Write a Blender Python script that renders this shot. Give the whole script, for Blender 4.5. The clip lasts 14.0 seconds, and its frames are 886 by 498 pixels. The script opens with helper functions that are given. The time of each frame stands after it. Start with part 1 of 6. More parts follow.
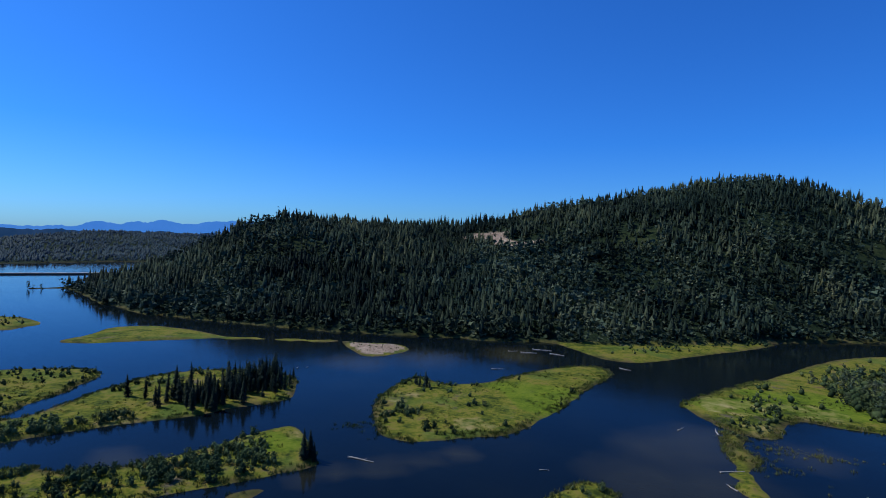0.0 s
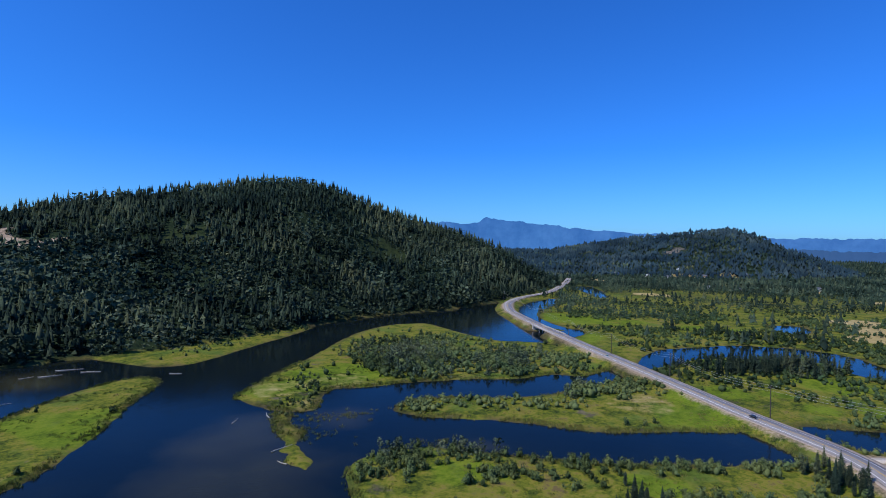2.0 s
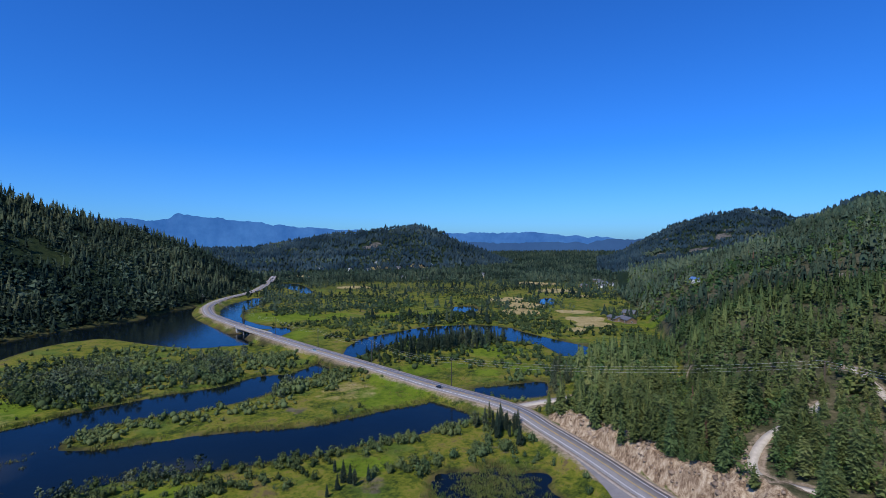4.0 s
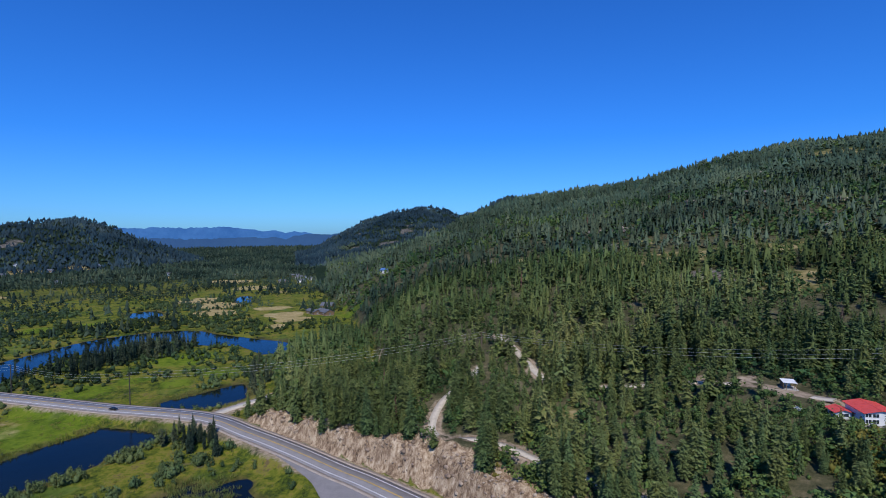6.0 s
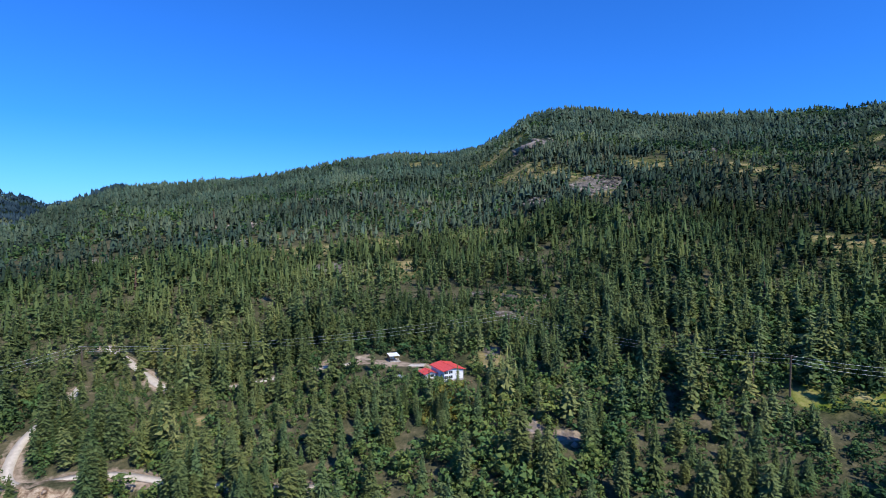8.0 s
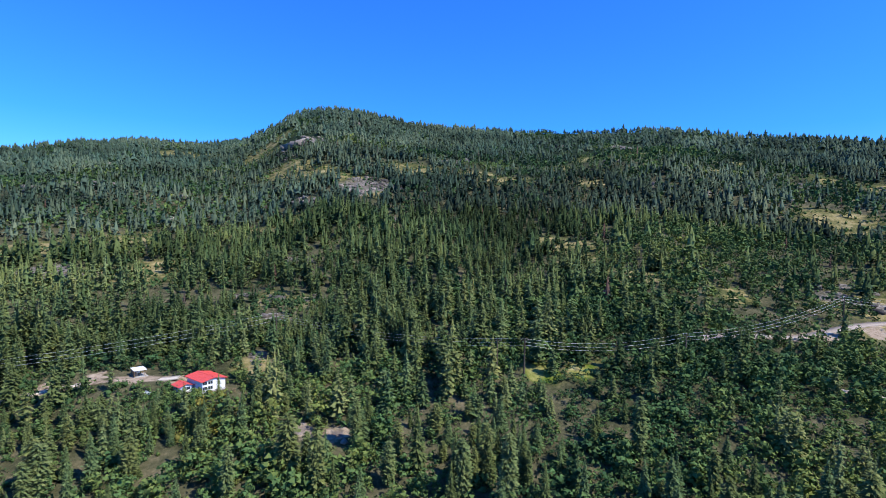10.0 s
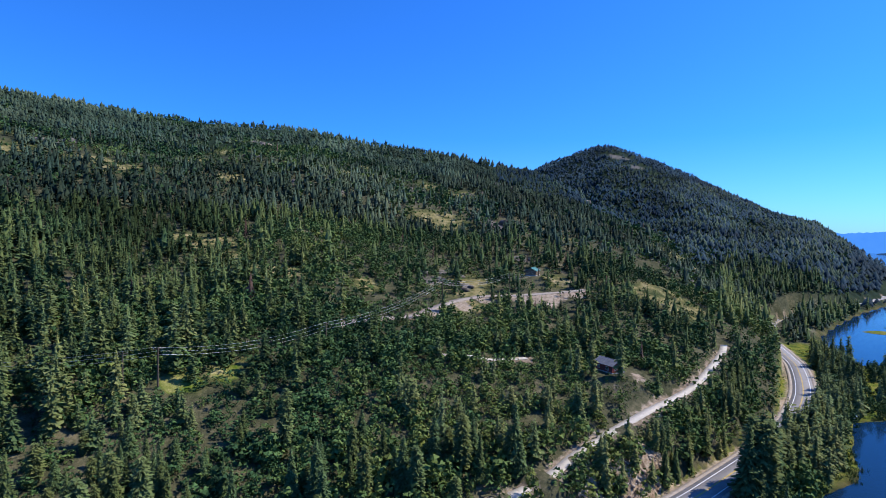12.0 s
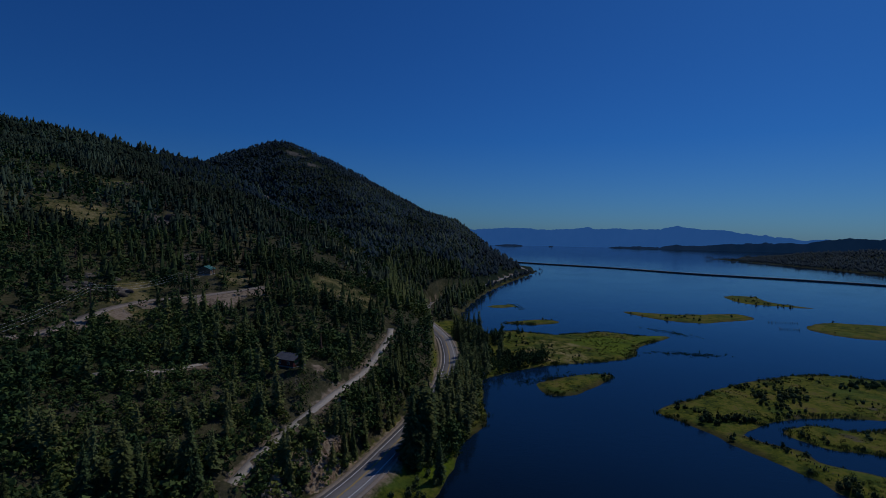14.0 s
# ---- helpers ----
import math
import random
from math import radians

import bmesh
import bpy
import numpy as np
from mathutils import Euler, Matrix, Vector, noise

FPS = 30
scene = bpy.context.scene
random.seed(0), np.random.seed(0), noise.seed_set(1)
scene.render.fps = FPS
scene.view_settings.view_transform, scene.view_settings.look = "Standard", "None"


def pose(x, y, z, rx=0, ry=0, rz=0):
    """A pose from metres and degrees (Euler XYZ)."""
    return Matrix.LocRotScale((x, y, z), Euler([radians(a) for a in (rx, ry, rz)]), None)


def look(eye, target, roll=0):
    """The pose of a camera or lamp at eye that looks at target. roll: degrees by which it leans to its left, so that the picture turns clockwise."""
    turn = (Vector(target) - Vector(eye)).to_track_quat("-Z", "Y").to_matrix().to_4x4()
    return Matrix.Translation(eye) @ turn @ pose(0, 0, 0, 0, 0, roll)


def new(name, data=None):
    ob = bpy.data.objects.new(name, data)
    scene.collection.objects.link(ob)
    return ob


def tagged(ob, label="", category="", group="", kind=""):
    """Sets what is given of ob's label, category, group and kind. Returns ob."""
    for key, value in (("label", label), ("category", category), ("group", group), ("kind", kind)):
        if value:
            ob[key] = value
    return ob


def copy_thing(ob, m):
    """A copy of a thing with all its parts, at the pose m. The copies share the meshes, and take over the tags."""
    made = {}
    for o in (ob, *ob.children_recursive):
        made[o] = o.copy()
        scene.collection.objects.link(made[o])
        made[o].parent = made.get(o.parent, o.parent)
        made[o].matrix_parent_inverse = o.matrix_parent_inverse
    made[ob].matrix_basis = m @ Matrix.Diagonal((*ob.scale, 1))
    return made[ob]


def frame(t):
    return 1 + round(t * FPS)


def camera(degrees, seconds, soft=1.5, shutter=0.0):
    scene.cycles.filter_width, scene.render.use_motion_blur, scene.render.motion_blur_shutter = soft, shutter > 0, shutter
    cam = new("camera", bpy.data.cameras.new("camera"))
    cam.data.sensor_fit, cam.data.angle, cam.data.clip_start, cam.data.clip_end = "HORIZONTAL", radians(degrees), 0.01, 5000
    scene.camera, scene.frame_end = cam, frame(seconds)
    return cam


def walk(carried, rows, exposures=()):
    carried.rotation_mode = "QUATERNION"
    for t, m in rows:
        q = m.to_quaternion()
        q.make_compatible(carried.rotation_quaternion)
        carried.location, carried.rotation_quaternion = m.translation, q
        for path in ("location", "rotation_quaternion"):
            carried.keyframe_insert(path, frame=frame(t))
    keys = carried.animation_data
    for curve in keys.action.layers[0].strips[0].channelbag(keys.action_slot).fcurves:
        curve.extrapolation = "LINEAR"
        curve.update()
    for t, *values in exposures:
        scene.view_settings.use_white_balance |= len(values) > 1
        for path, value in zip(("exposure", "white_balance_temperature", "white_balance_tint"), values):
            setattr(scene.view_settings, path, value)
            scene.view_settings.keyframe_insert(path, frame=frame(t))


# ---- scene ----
# ---- camera: it hangs over the shore at one spot and turns to the right ----
EYE = (0.0, 0.0, 92.0)
cam = camera(79.5, 14.0, soft=0.9)


def aim(bearing, pitch, lean):
    """A pose at the eye: bearing clockwise from +Y, pitch upwards, lean, in degrees."""
    b, p = radians(bearing), radians(pitch)
    way = Vector((math.sin(b) * math.cos(p), math.cos(b) * math.cos(p), math.sin(p)))
    return look(EYE, Vector(EYE) + way * 100, lean)


PATH = [
    (0.0, aim(0.0, -1.28, 1.61)), (0.5, aim(12.72, -0.99, 1.53)), (1.0, aim(25.6, -0.81, 1.15)),
    (1.5, aim(36.49, -0.66, 1.08)), (2.0, aim(45.84, -0.62, 0.86)), (2.5, aim(53.65, -0.64, 0.59)),
    (2.7, aim(56.5, -0.68, 0.56)), (4.8, aim(88.79, -1.07, -0.78)), (5.0, aim(91.5, -1.15, -0.81)),
    (5.5, aim(99.28, -1.4, -0.98)), (6.0, aim(108.48, -1.64, -0.69)), (6.5, aim(117.81, -1.81, -0.65)),
    (7.0, aim(126.74, -2.07, -0.5)), (7.5, aim(136.32, -2.25, -0.3)), (8.0, aim(146.9, -2.35, 0.0)),
    (8.2, aim(150.19, -2.39, 0.0)), (10.3, aim(176.36, -2.16, 1.09)), (10.5, aim(180.3, -2.15, 1.03)),
    (11.0, aim(190.2, -2.07, 1.14)), (11.5, aim(199.98, -1.96, 1.15)), (12.0, aim(208.44, -1.88, 1.14)),
    (12.5, aim(216.58, -1.81, 1.12)), (13.0, aim(225.3, -1.75, 1.15)), (13.5, aim(233.71, -1.69, 1.18)),
    (14.0, aim(242.0, -1.66, 1.1)),
]
# the picture fades down at the end of the shot
walk(cam, PATH, [(0.0, -0.54), (1.0, -0.27), (2.7, -0.28), (5.0, -0.5), (6.5, -0.38), (8.2, 0.1), (10.5, 0.38), (11.5, 0.3), (12.5, -0.06), (13.2, -0.38), (13.4, -0.61), (13.6, -0.97), (13.8, -1.5), (14.0, -2.28)])

# ---- daylight: clear sky, sun high over the lake ----
SUN_BEARING, SUN_HEIGHT = 287.0, 50.0
world = bpy.data.worlds.new("clear_sky")
scene.world = world
world.use_nodes = True
nt = world.node_tree
nt.nodes.clear()
sky = nt.nodes.new("ShaderNodeTexSky")
sky.sky_type = "NISHITA"
sky.sun_disc = False
sky.sun_elevation, sky.sun_rotation = radians(SUN_HEIGHT), radians(SUN_BEARING)
sky.altitude, sky.air_density, sky.dust_density, sky.ozone_density = 700, 1.0, 0.9, 2.0
back = nt.nodes.new("ShaderNodeBackground")
back.inputs["Strength"].default_value = 0.107
out = nt.nodes.new("ShaderNodeOutputWorld")
deep = nt.nodes.new("ShaderNodeMix")
deep.data_type, deep.blend_type = "RGBA", "MULTIPLY"
deep.inputs[0].default_value = 1.0
# the deep blue of dry mountain air, paler in the thick air over the horizon
toward = nt.nodes.new("ShaderNodeTexCoord")
apart = nt.nodes.new("ShaderNodeSeparateXYZ")
lift = nt.nodes.new("ShaderNodeMapRange")
lift.inputs["From Min"].default_value, lift.inputs["From Max"].default_value = 0.0, 0.17
tone = nt.nodes.new("ShaderNodeMix")
tone.data_type = "RGBA"
tone.inputs[6].default_value, tone.inputs[7].default_value = (0.43, 0.99, 1.92, 1), (0.21, 0.86, 2.06, 1)
nt.links.new(toward.outputs["Generated"], apart.inputs[0])
nt.links.new(apart.outputs["Z"], lift.inputs["Value"])
nt.links.new(lift.outputs["Result"], tone.inputs[0])
nt.links.new(tone.outputs[2], deep.inputs[7])
nt.links.new(sky.outputs[0], deep.inputs[6])
nt.links.new(deep.outputs[2], back.inputs[0])
nt.links.new(back.outputs[0], out.inputs[0])

sun_data = bpy.data.lights.new("sun", "SUN")
sun_data.energy, sun_data.angle, sun_data.color = 5.0, radians(0.53), (1.0, 0.95, 0.87)
sun = new("sun", sun_data)
sb, se = radians(SUN_BEARING), radians(SUN_HEIGHT)
sun.matrix_world = look((0, 0, 900), Vector((0, 0, 900)) - Vector((math.sin(sb) * math.cos(se), math.cos(sb) * math.cos(se), math.sin(se))))


# ---- materials ----
class Nodes:
    """A small builder for node materials."""

    def __init__(self, name):
        self.mat = bpy.data.materials.new(name)
        self.mat.use_nodes = True
        self.tree = self.mat.node_tree
        self.bsdf = self.tree.nodes["Principled BSDF"]
        self.pos = self.tree.nodes.new("ShaderNodeNewGeometry").outputs["Position"]

    def link(self, a, b):
        self.tree.links.new(a, b)

    def noise(self, scale, detail=4.0, rough=0.6, stretch=None):
        n = self.tree.nodes.new("ShaderNodeTexNoise")
        n.inputs["Scale"].default_value, n.inputs["Detail"].default_value, n.inputs["Roughness"].default_value = scale, detail, rough
        src = self.pos
        if stretch:
            m = self.tree.nodes.new("ShaderNodeMapping")
            m.inputs["Scale"].default_value = stretch
            self.link(src, m.inputs["Vector"])
            src = m.outputs[0]
        self.link(src, n.inputs["Vector"])
        return n.outputs["Fac"]

    def attr(self, name):
        n = self.tree.nodes.new("ShaderNodeAttribute")
        n.attribute_name = name
        return n.outputs["Fac"]

    def random(self):
        return self.tree.nodes.new("ShaderNodeObjectInfo").outputs["Random"]

    def ramp(self, fac, stops):
        n = self.tree.nodes.new("ShaderNodeValToRGB")
        while len(n.color_ramp.elements) < len(stops):
            n.color_ramp.elements.new(0.5)
        for e, (p, c) in zip(n.color_ramp.elements, stops):
            e.position, e.color = p, (*c, 1) if len(c) == 3 else c
        self.link(fac, n.inputs["Fac"])
        return n.outputs["Color"]

    def level(self, fac, lo, hi):
        n = self.tree.nodes.new("ShaderNodeMapRange")
        n.inputs["From Min"].default_value, n.inputs["From Max"].default_value = lo, hi
        self.link(fac, n.inputs["Value"])
        return n.outputs["Result"]

    def math(self, op, a, b):
        n = self.tree.nodes.new("ShaderNodeMath")
        n.operation = op
        for i, v in enumerate((a, b)):
            if isinstance(v, (int, float)):
                n.inputs[i].default_value = v
            else:
                self.link(v, n.inputs[i])
        return n.outputs[0]

    def mix(self, fac, a, b):
        n = self.tree.nodes.new("ShaderNodeMix")
        n.data_type = "RGBA"
        for i, v in ((0, fac), (6, a), (7, b)):
            if isinstance(v, (int, float)):
                n.inputs[i].default_value = v
            elif isinstance(v, tuple):
                n.inputs[i].default_value = (*v, 1)
            else:
                self.link(v, n.inputs[i])
        return n.outputs[2]

    def bump(self, height, strength, distance):
        n = self.tree.nodes.new("ShaderNodeBump")
        n.inputs["Strength"].default_value, n.inputs["Distance"].default_value = strength, distance
        self.link(height, n.inputs["Height"])
        self.link(n.outputs[0], self.bsdf.inputs["Normal"])

    def done(self, color, rough=0.8, spec=0.3, metal=0.0):
        if isinstance(color, tuple):
            self.bsdf.inputs["Base Color"].default_value = (*color, 1)
        else:
            self.link(color, self.bsdf.inputs["Base Color"])
        if isinstance(rough, float):
            self.bsdf.inputs["Roughness"].default_value = rough
        else:
            self.link(rough, self.bsdf.inputs["Roughness"])
        self.bsdf.inputs["Specular IOR Level"].default_value = spec
        self.bsdf.inputs["Metallic"].default_value = metal
        return self.mat


def worn(name, dark, light, scale=0.6, rough=0.8, spec=0.3, metal=0.0, relief=0.02):
    """A surface between two tones, with coarse stains and fine grain."""
    n = Nodes(name)
    f = n.math("ADD", n.math("MULTIPLY", n.noise(scale, 5), 0.6), n.math("MULTIPLY", n.noise(scale * 9, 3), 0.4))
    n.bump(n.noise(scale * 12, 3), 0.5, relief)
    return n.done(n.ramp(f, [(0.3, dark), (0.7, light)]), rough, spec, metal)


def leaf_material(name, stops, spec=0.02, grain=0.9):
    """Foliage: its tone differs from plant to plant, with patches over the slope and fine mottling."""
    n = Nodes(name)
    f = n.math("ADD", n.math("MULTIPLY", n.attr("tone"), 0.62), n.math("MULTIPLY", n.noise(0.012, 3), 0.26))
    f = n.math("ADD", f, n.math("MULTIPLY", n.noise(grain, 2), 0.22))
    green = n.ramp(f, stops)
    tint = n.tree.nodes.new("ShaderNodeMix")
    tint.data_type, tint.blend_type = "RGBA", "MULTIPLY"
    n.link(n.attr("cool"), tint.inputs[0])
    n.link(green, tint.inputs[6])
    # cool bluish tint; distant stands get more of it, as painted haze
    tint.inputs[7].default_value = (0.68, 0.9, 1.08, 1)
    return n.done(tint.outputs[2], 0.62, spec)


def ground_material():
    n = Nodes("ground_cover")
    fine, mid, big = n.noise(0.55, 6, 0.7), n.noise(0.085, 5, 0.65), n.noise(0.013, 4)
    mottled = n.math("ADD", n.math("MULTIPLY", fine, 0.42), n.math("ADD", n.math("MULTIPLY", mid, 0.5), n.math("MULTIPLY", big, 0.2)))
    marsh = n.ramp(mottled, [(0.45, (0.025, 0.040, 0.010)), (0.505, (0.064, 0.088, 0.013)), (0.56, (0.128, 0.142, 0.016)), (0.615, (0.195, 0.174, 0.032)), (0.68, (0.135, 0.10, 0.045))])
    lush = n.ramp(mottled, [(0.38, (0.05, 0.085, 0.008)), (0.55, (0.11, 0.17, 0.012)), (0.7, (0.17, 0.21, 0.02))])
    floor = n.ramp(mottled, [(0.38, (0.022, 0.024, 0.012)), (0.5, (0.050, 0.052, 0.026)), (0.60, (0.095, 0.088, 0.048)), (0.70, (0.17, 0.14, 0.085))])
    dirt = n.ramp(mottled, [(0.36, (0.13, 0.10, 0.07)), (0.55, (0.30, 0.225, 0.16)), (0.72, (0.44, 0.36, 0.27))])
    straw = n.ramp(mottled, [(0.38, (0.14, 0.13, 0.04)), (0.55, (0.34, 0.26, 0.11)), (0.7, (0.45, 0.36, 0.19))])
    crag = n.noise(0.3, 7, 0.75, (1, 1, 0.35))
    rock = n.ramp(crag, [(0.34, (0.05, 0.045, 0.04)), (0.5, (0.15, 0.13, 0.115)), (0.68, (0.32, 0.28, 0.24))])
    mud = n.ramp(mid, [(0.35, (0.03, 0.025, 0.014)), (0.65, (0.085, 0.065, 0.035))])
    # near-black green: tree colour and the shade of forest gaps put into the ground
    dark_gaps = n.ramp(mottled, [(0.42, (0.006, 0.013, 0.008)), (0.58, (0.018, 0.032, 0.015)), (0.72, (0.04, 0.055, 0.022))])
    broad = n.noise(0.032, 4, 0.6)
    marsh = n.mix(n.level(broad, 0.53, 0.64), marsh, n.ramp(mottled, [(0.42, (0.040, 0.066, 0.012)), (0.55, (0.082, 0.122, 0.020)), (0.68, (0.13, 0.165, 0.032))]))
    marsh = n.mix(n.level(n.noise(0.045, 5, 0.7), 0.60, 0.68), marsh, n.ramp(mottled, [(0.42, (0.050, 0.048, 0.030)), (0.55, (0.105, 0.092, 0.055)), (0.68, (0.17, 0.145, 0.095))]))
    c = n.mix(n.attr("marsh"), n.mix(n.attr("wood"), floor, dark_gaps), marsh)
    c = n.mix(n.level(n.math("ADD", n.attr("lush"), n.math("MULTIPLY", mid, 0.3)), 0.5, 0.8), c, lush)
    c = n.mix(n.level(n.math("ADD", n.attr("straw"), n.math("MULTIPLY", mid, 0.5)), 0.65, 0.85), c, straw)
    c = n.mix(n.level(n.math("ADD", n.math("MULTIPLY", n.attr("dirt"), 0.8), n.math("MULTIPLY", fine, 0.6)), 0.85, 1.1), c, dirt)
    c = n.mix(n.level(n.math("ADD", n.math("MULTIPLY", n.attr("rock"), 0.6), n.math("ADD", n.math("MULTIPLY", mid, 0.4), n.math("MULTIPLY", fine, 0.5))), 0.92, 1.1), c, rock)
    cliff = n.ramp(n.noise(0.42, 8, 0.8, (1, 1, 0.3)), [(0.34, (0.05, 0.036, 0.026)), (0.44, (0.20, 0.132, 0.082)), (0.53, (0.37, 0.272, 0.175)), (0.64, (0.57, 0.46, 0.325))])
    c = n.mix(n.level(n.math("ADD", n.attr("cliff"), n.math("MULTIPLY", mid, 0.5)), 0.6, 0.8), c, cliff)
    c = n.mix(n.attr("wet"), c, mud)
    n.bump(n.math("ADD", fine, n.math("MULTIPLY", crag, 0.6)), 0.8, 0.5)
    return n.done(c, 0.95, 0.05)


def water_material():
    n = Nodes("lake_water")
    big, mid = n.noise(0.006, 3), n.noise(0.03, 3)
    c = n.ramp(n.math("ADD", n.math("MULTIPLY", big, 0.6), n.math("MULTIPLY", mid, 0.4)), [(0.35, (0.002, 0.005, 0.008)), (0.55, (0.004, 0.008, 0.010)), (0.7, (0.009, 0.012, 0.010))])
    c = n.mix(n.level(n.math("ADD", n.attr("shoal"), n.math("MULTIPLY", mid, 0.35)), 0.40, 1.0), c, (0.040, 0.040, 0.022))
    # bluer western water: reflection of the bright sunward sky put into base colour
    c = n.mix(n.attr("lake"), c, (0.005, 0.024, 0.062))
    waves = n.math("ADD", n.noise(0.9, 3, 0.55), n.math("MULTIPLY", n.noise(0.22, 2), 1.2))
    n.bump(waves, 0.13, 0.25)
    n.bsdf.inputs["IOR"].default_value = 1.333
    rough = n.level(n.noise(0.009, 4, 0.6), 0.3, 0.75)
    return n.done(c, n.math("ADD", n.math("MULTIPLY", rough, 0.08), 0.03), 0.16)


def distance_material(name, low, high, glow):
    """Mountains many kilometres off, the blue of the air painted as their glow."""
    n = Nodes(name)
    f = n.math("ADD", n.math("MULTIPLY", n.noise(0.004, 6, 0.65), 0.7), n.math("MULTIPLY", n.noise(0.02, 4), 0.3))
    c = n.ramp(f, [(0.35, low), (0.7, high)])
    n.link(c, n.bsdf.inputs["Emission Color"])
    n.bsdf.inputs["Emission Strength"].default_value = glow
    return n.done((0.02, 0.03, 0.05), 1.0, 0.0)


GROUND, WATER = ground_material(), water_material()
CONIFER = leaf_material("conifer_needles", [(0.10, (0.013, 0.020, 0.008)), (0.32, (0.042, 0.060, 0.021)), (0.55, (0.092, 0.116, 0.038)), (0.74, (0.150, 0.170, 0.055)), (0.94, (0.22, 0.22, 0.075))])
# a greyer copy of the needles: haze over the upper slopes put into colour
SLOPE_FIR = leaf_material("haze_grey_needles", [(0.10, (0.013, 0.020, 0.012)), (0.32, (0.038, 0.054, 0.032)), (0.55, (0.073, 0.096, 0.056)), (0.74, (0.108, 0.134, 0.076)), (0.94, (0.155, 0.17, 0.092))])
# a darkened copy of the needles: the backlit hill's shade is in the colour
HILL_FIR = leaf_material("shaded_firs", [(0.10, (0.003, 0.007, 0.005)), (0.32, (0.010, 0.018, 0.013)), (0.55, (0.026, 0.039, 0.025)), (0.74, (0.054, 0.070, 0.040)), (0.94, (0.10, 0.11, 0.055))])
# bluer needles for far hills, the haze of distance painted into them
FAR_FIR = leaf_material("haze_blue_firs", [(0.10, (0.006, 0.013, 0.018)), (0.32, (0.016, 0.030, 0.038)), (0.55, (0.030, 0.050, 0.058)), (0.74, (0.050, 0.074, 0.076)), (0.94, (0.08, 0.10, 0.09))])
BROADLEAF = leaf_material("broad_leaves", [(0.16, (0.026, 0.048, 0.022)), (0.45, (0.068, 0.108, 0.034)), (0.68, (0.115, 0.155, 0.042)), (0.88, (0.18, 0.19, 0.045))])
GREY_LEAF = leaf_material("grey_green_leaves", [(0.14, (0.009, 0.016, 0.010)), (0.42, (0.040, 0.056, 0.032)), (0.66, (0.085, 0.108, 0.062)), (0.88, (0.14, 0.155, 0.085))])
SHRUB = leaf_material("shrub_leaves", [(0.14, (0.016, 0.028, 0.012)), (0.44, (0.058, 0.080, 0.030)), (0.72, (0.13, 0.155, 0.056))])
AUTUMN = leaf_material("dry_leaves", [(0.25, (0.09, 0.085, 0.02)), (0.8, (0.20, 0.16, 0.035))])
DEADWOOD = leaf_material("dead_needles", [(0.25, (0.075, 0.045, 0.032)), (0.8, (0.15, 0.085, 0.06))])
BARK = worn("bark", (0.06, 0.045, 0.03), (0.16, 0.12, 0.085), 2.0, 0.9, 0.2)
GREYWOOD = worn("weathered_wood", (0.25, 0.22, 0.18), (0.5, 0.46, 0.40), 2.0, 0.85, 0.2)
ASPHALT = worn("asphalt", (0.185, 0.172, 0.168), (0.285, 0.262, 0.252), 0.25, 0.85, 0.3)
GRAVEL = worn("gravel", (0.40, 0.345, 0.275), (0.64, 0.57, 0.475), 0.5, 0.95, 0.2)
PAINT_WHITE = worn("road_paint_white", (0.55, 0.55, 0.55), (0.8, 0.8, 0.8), 1.0, 0.6)
PAINT_YELLOW = worn("road_paint_yellow", (0.50, 0.32, 0.03), (0.72, 0.47, 0.05), 1.0, 0.6)
CONCRETE = worn("concrete", (0.28, 0.27, 0.25), (0.48, 0.46, 0.43), 0.8, 0.85)
STEEL = worn("galvanised_steel", (0.35, 0.36, 0.37), (0.55, 0.56, 0.57), 1.5, 0.4, 0.5, 0.8)
RED_ROOF = worn("red_metal_roof", (0.52, 0.06, 0.05), (0.68, 0.10, 0.08), 0.8, 0.5, 0.4)
GREEN_ROOF = worn("green_metal_roof", (0.05, 0.20, 0.16), (0.09, 0.30, 0.24), 0.8, 0.5, 0.4)
GREY_ROOF = worn("grey_shingle_roof", (0.08, 0.085, 0.10), (0.16, 0.165, 0.19), 0.8, 0.85)
BLUE_ROOF = worn("blue_metal_roof", (0.06, 0.14, 0.32), (0.10, 0.22, 0.45), 0.8, 0.5, 0.4)
WHITE_WALL = worn("white_siding", (0.66, 0.66, 0.65), (0.82, 0.82, 0.81), 0.7, 0.7)
RED_WALL = worn("red_brown_siding", (0.20, 0.045, 0.035), (0.30, 0.075, 0.055), 0.7, 0.8)
BROWN_WALL = worn("brown_siding", (0.14, 0.09, 0.05), (0.26, 0.17, 0.10), 0.7, 0.8)
TRIM = worn("painted_trim", (0.6, 0.6, 0.6), (0.8, 0.8, 0.8), 1.0, 0.6)
WIRE = worn("aluminium_cable", (0.45, 0.45, 0.44), (0.62, 0.62, 0.6), 1.0, 0.5, 0.5, 0.6)
TYRE = worn("tyre_rubber", (0.015, 0.015, 0.015), (0.03, 0.03, 0.03), 3.0, 0.9)
GLASS = Nodes("window_glass").done((0.03, 0.04, 0.05), 0.05, 0.7)


# ---- the lie of the land ----
LATTICE = np.random.RandomState(7).rand(256, 256)


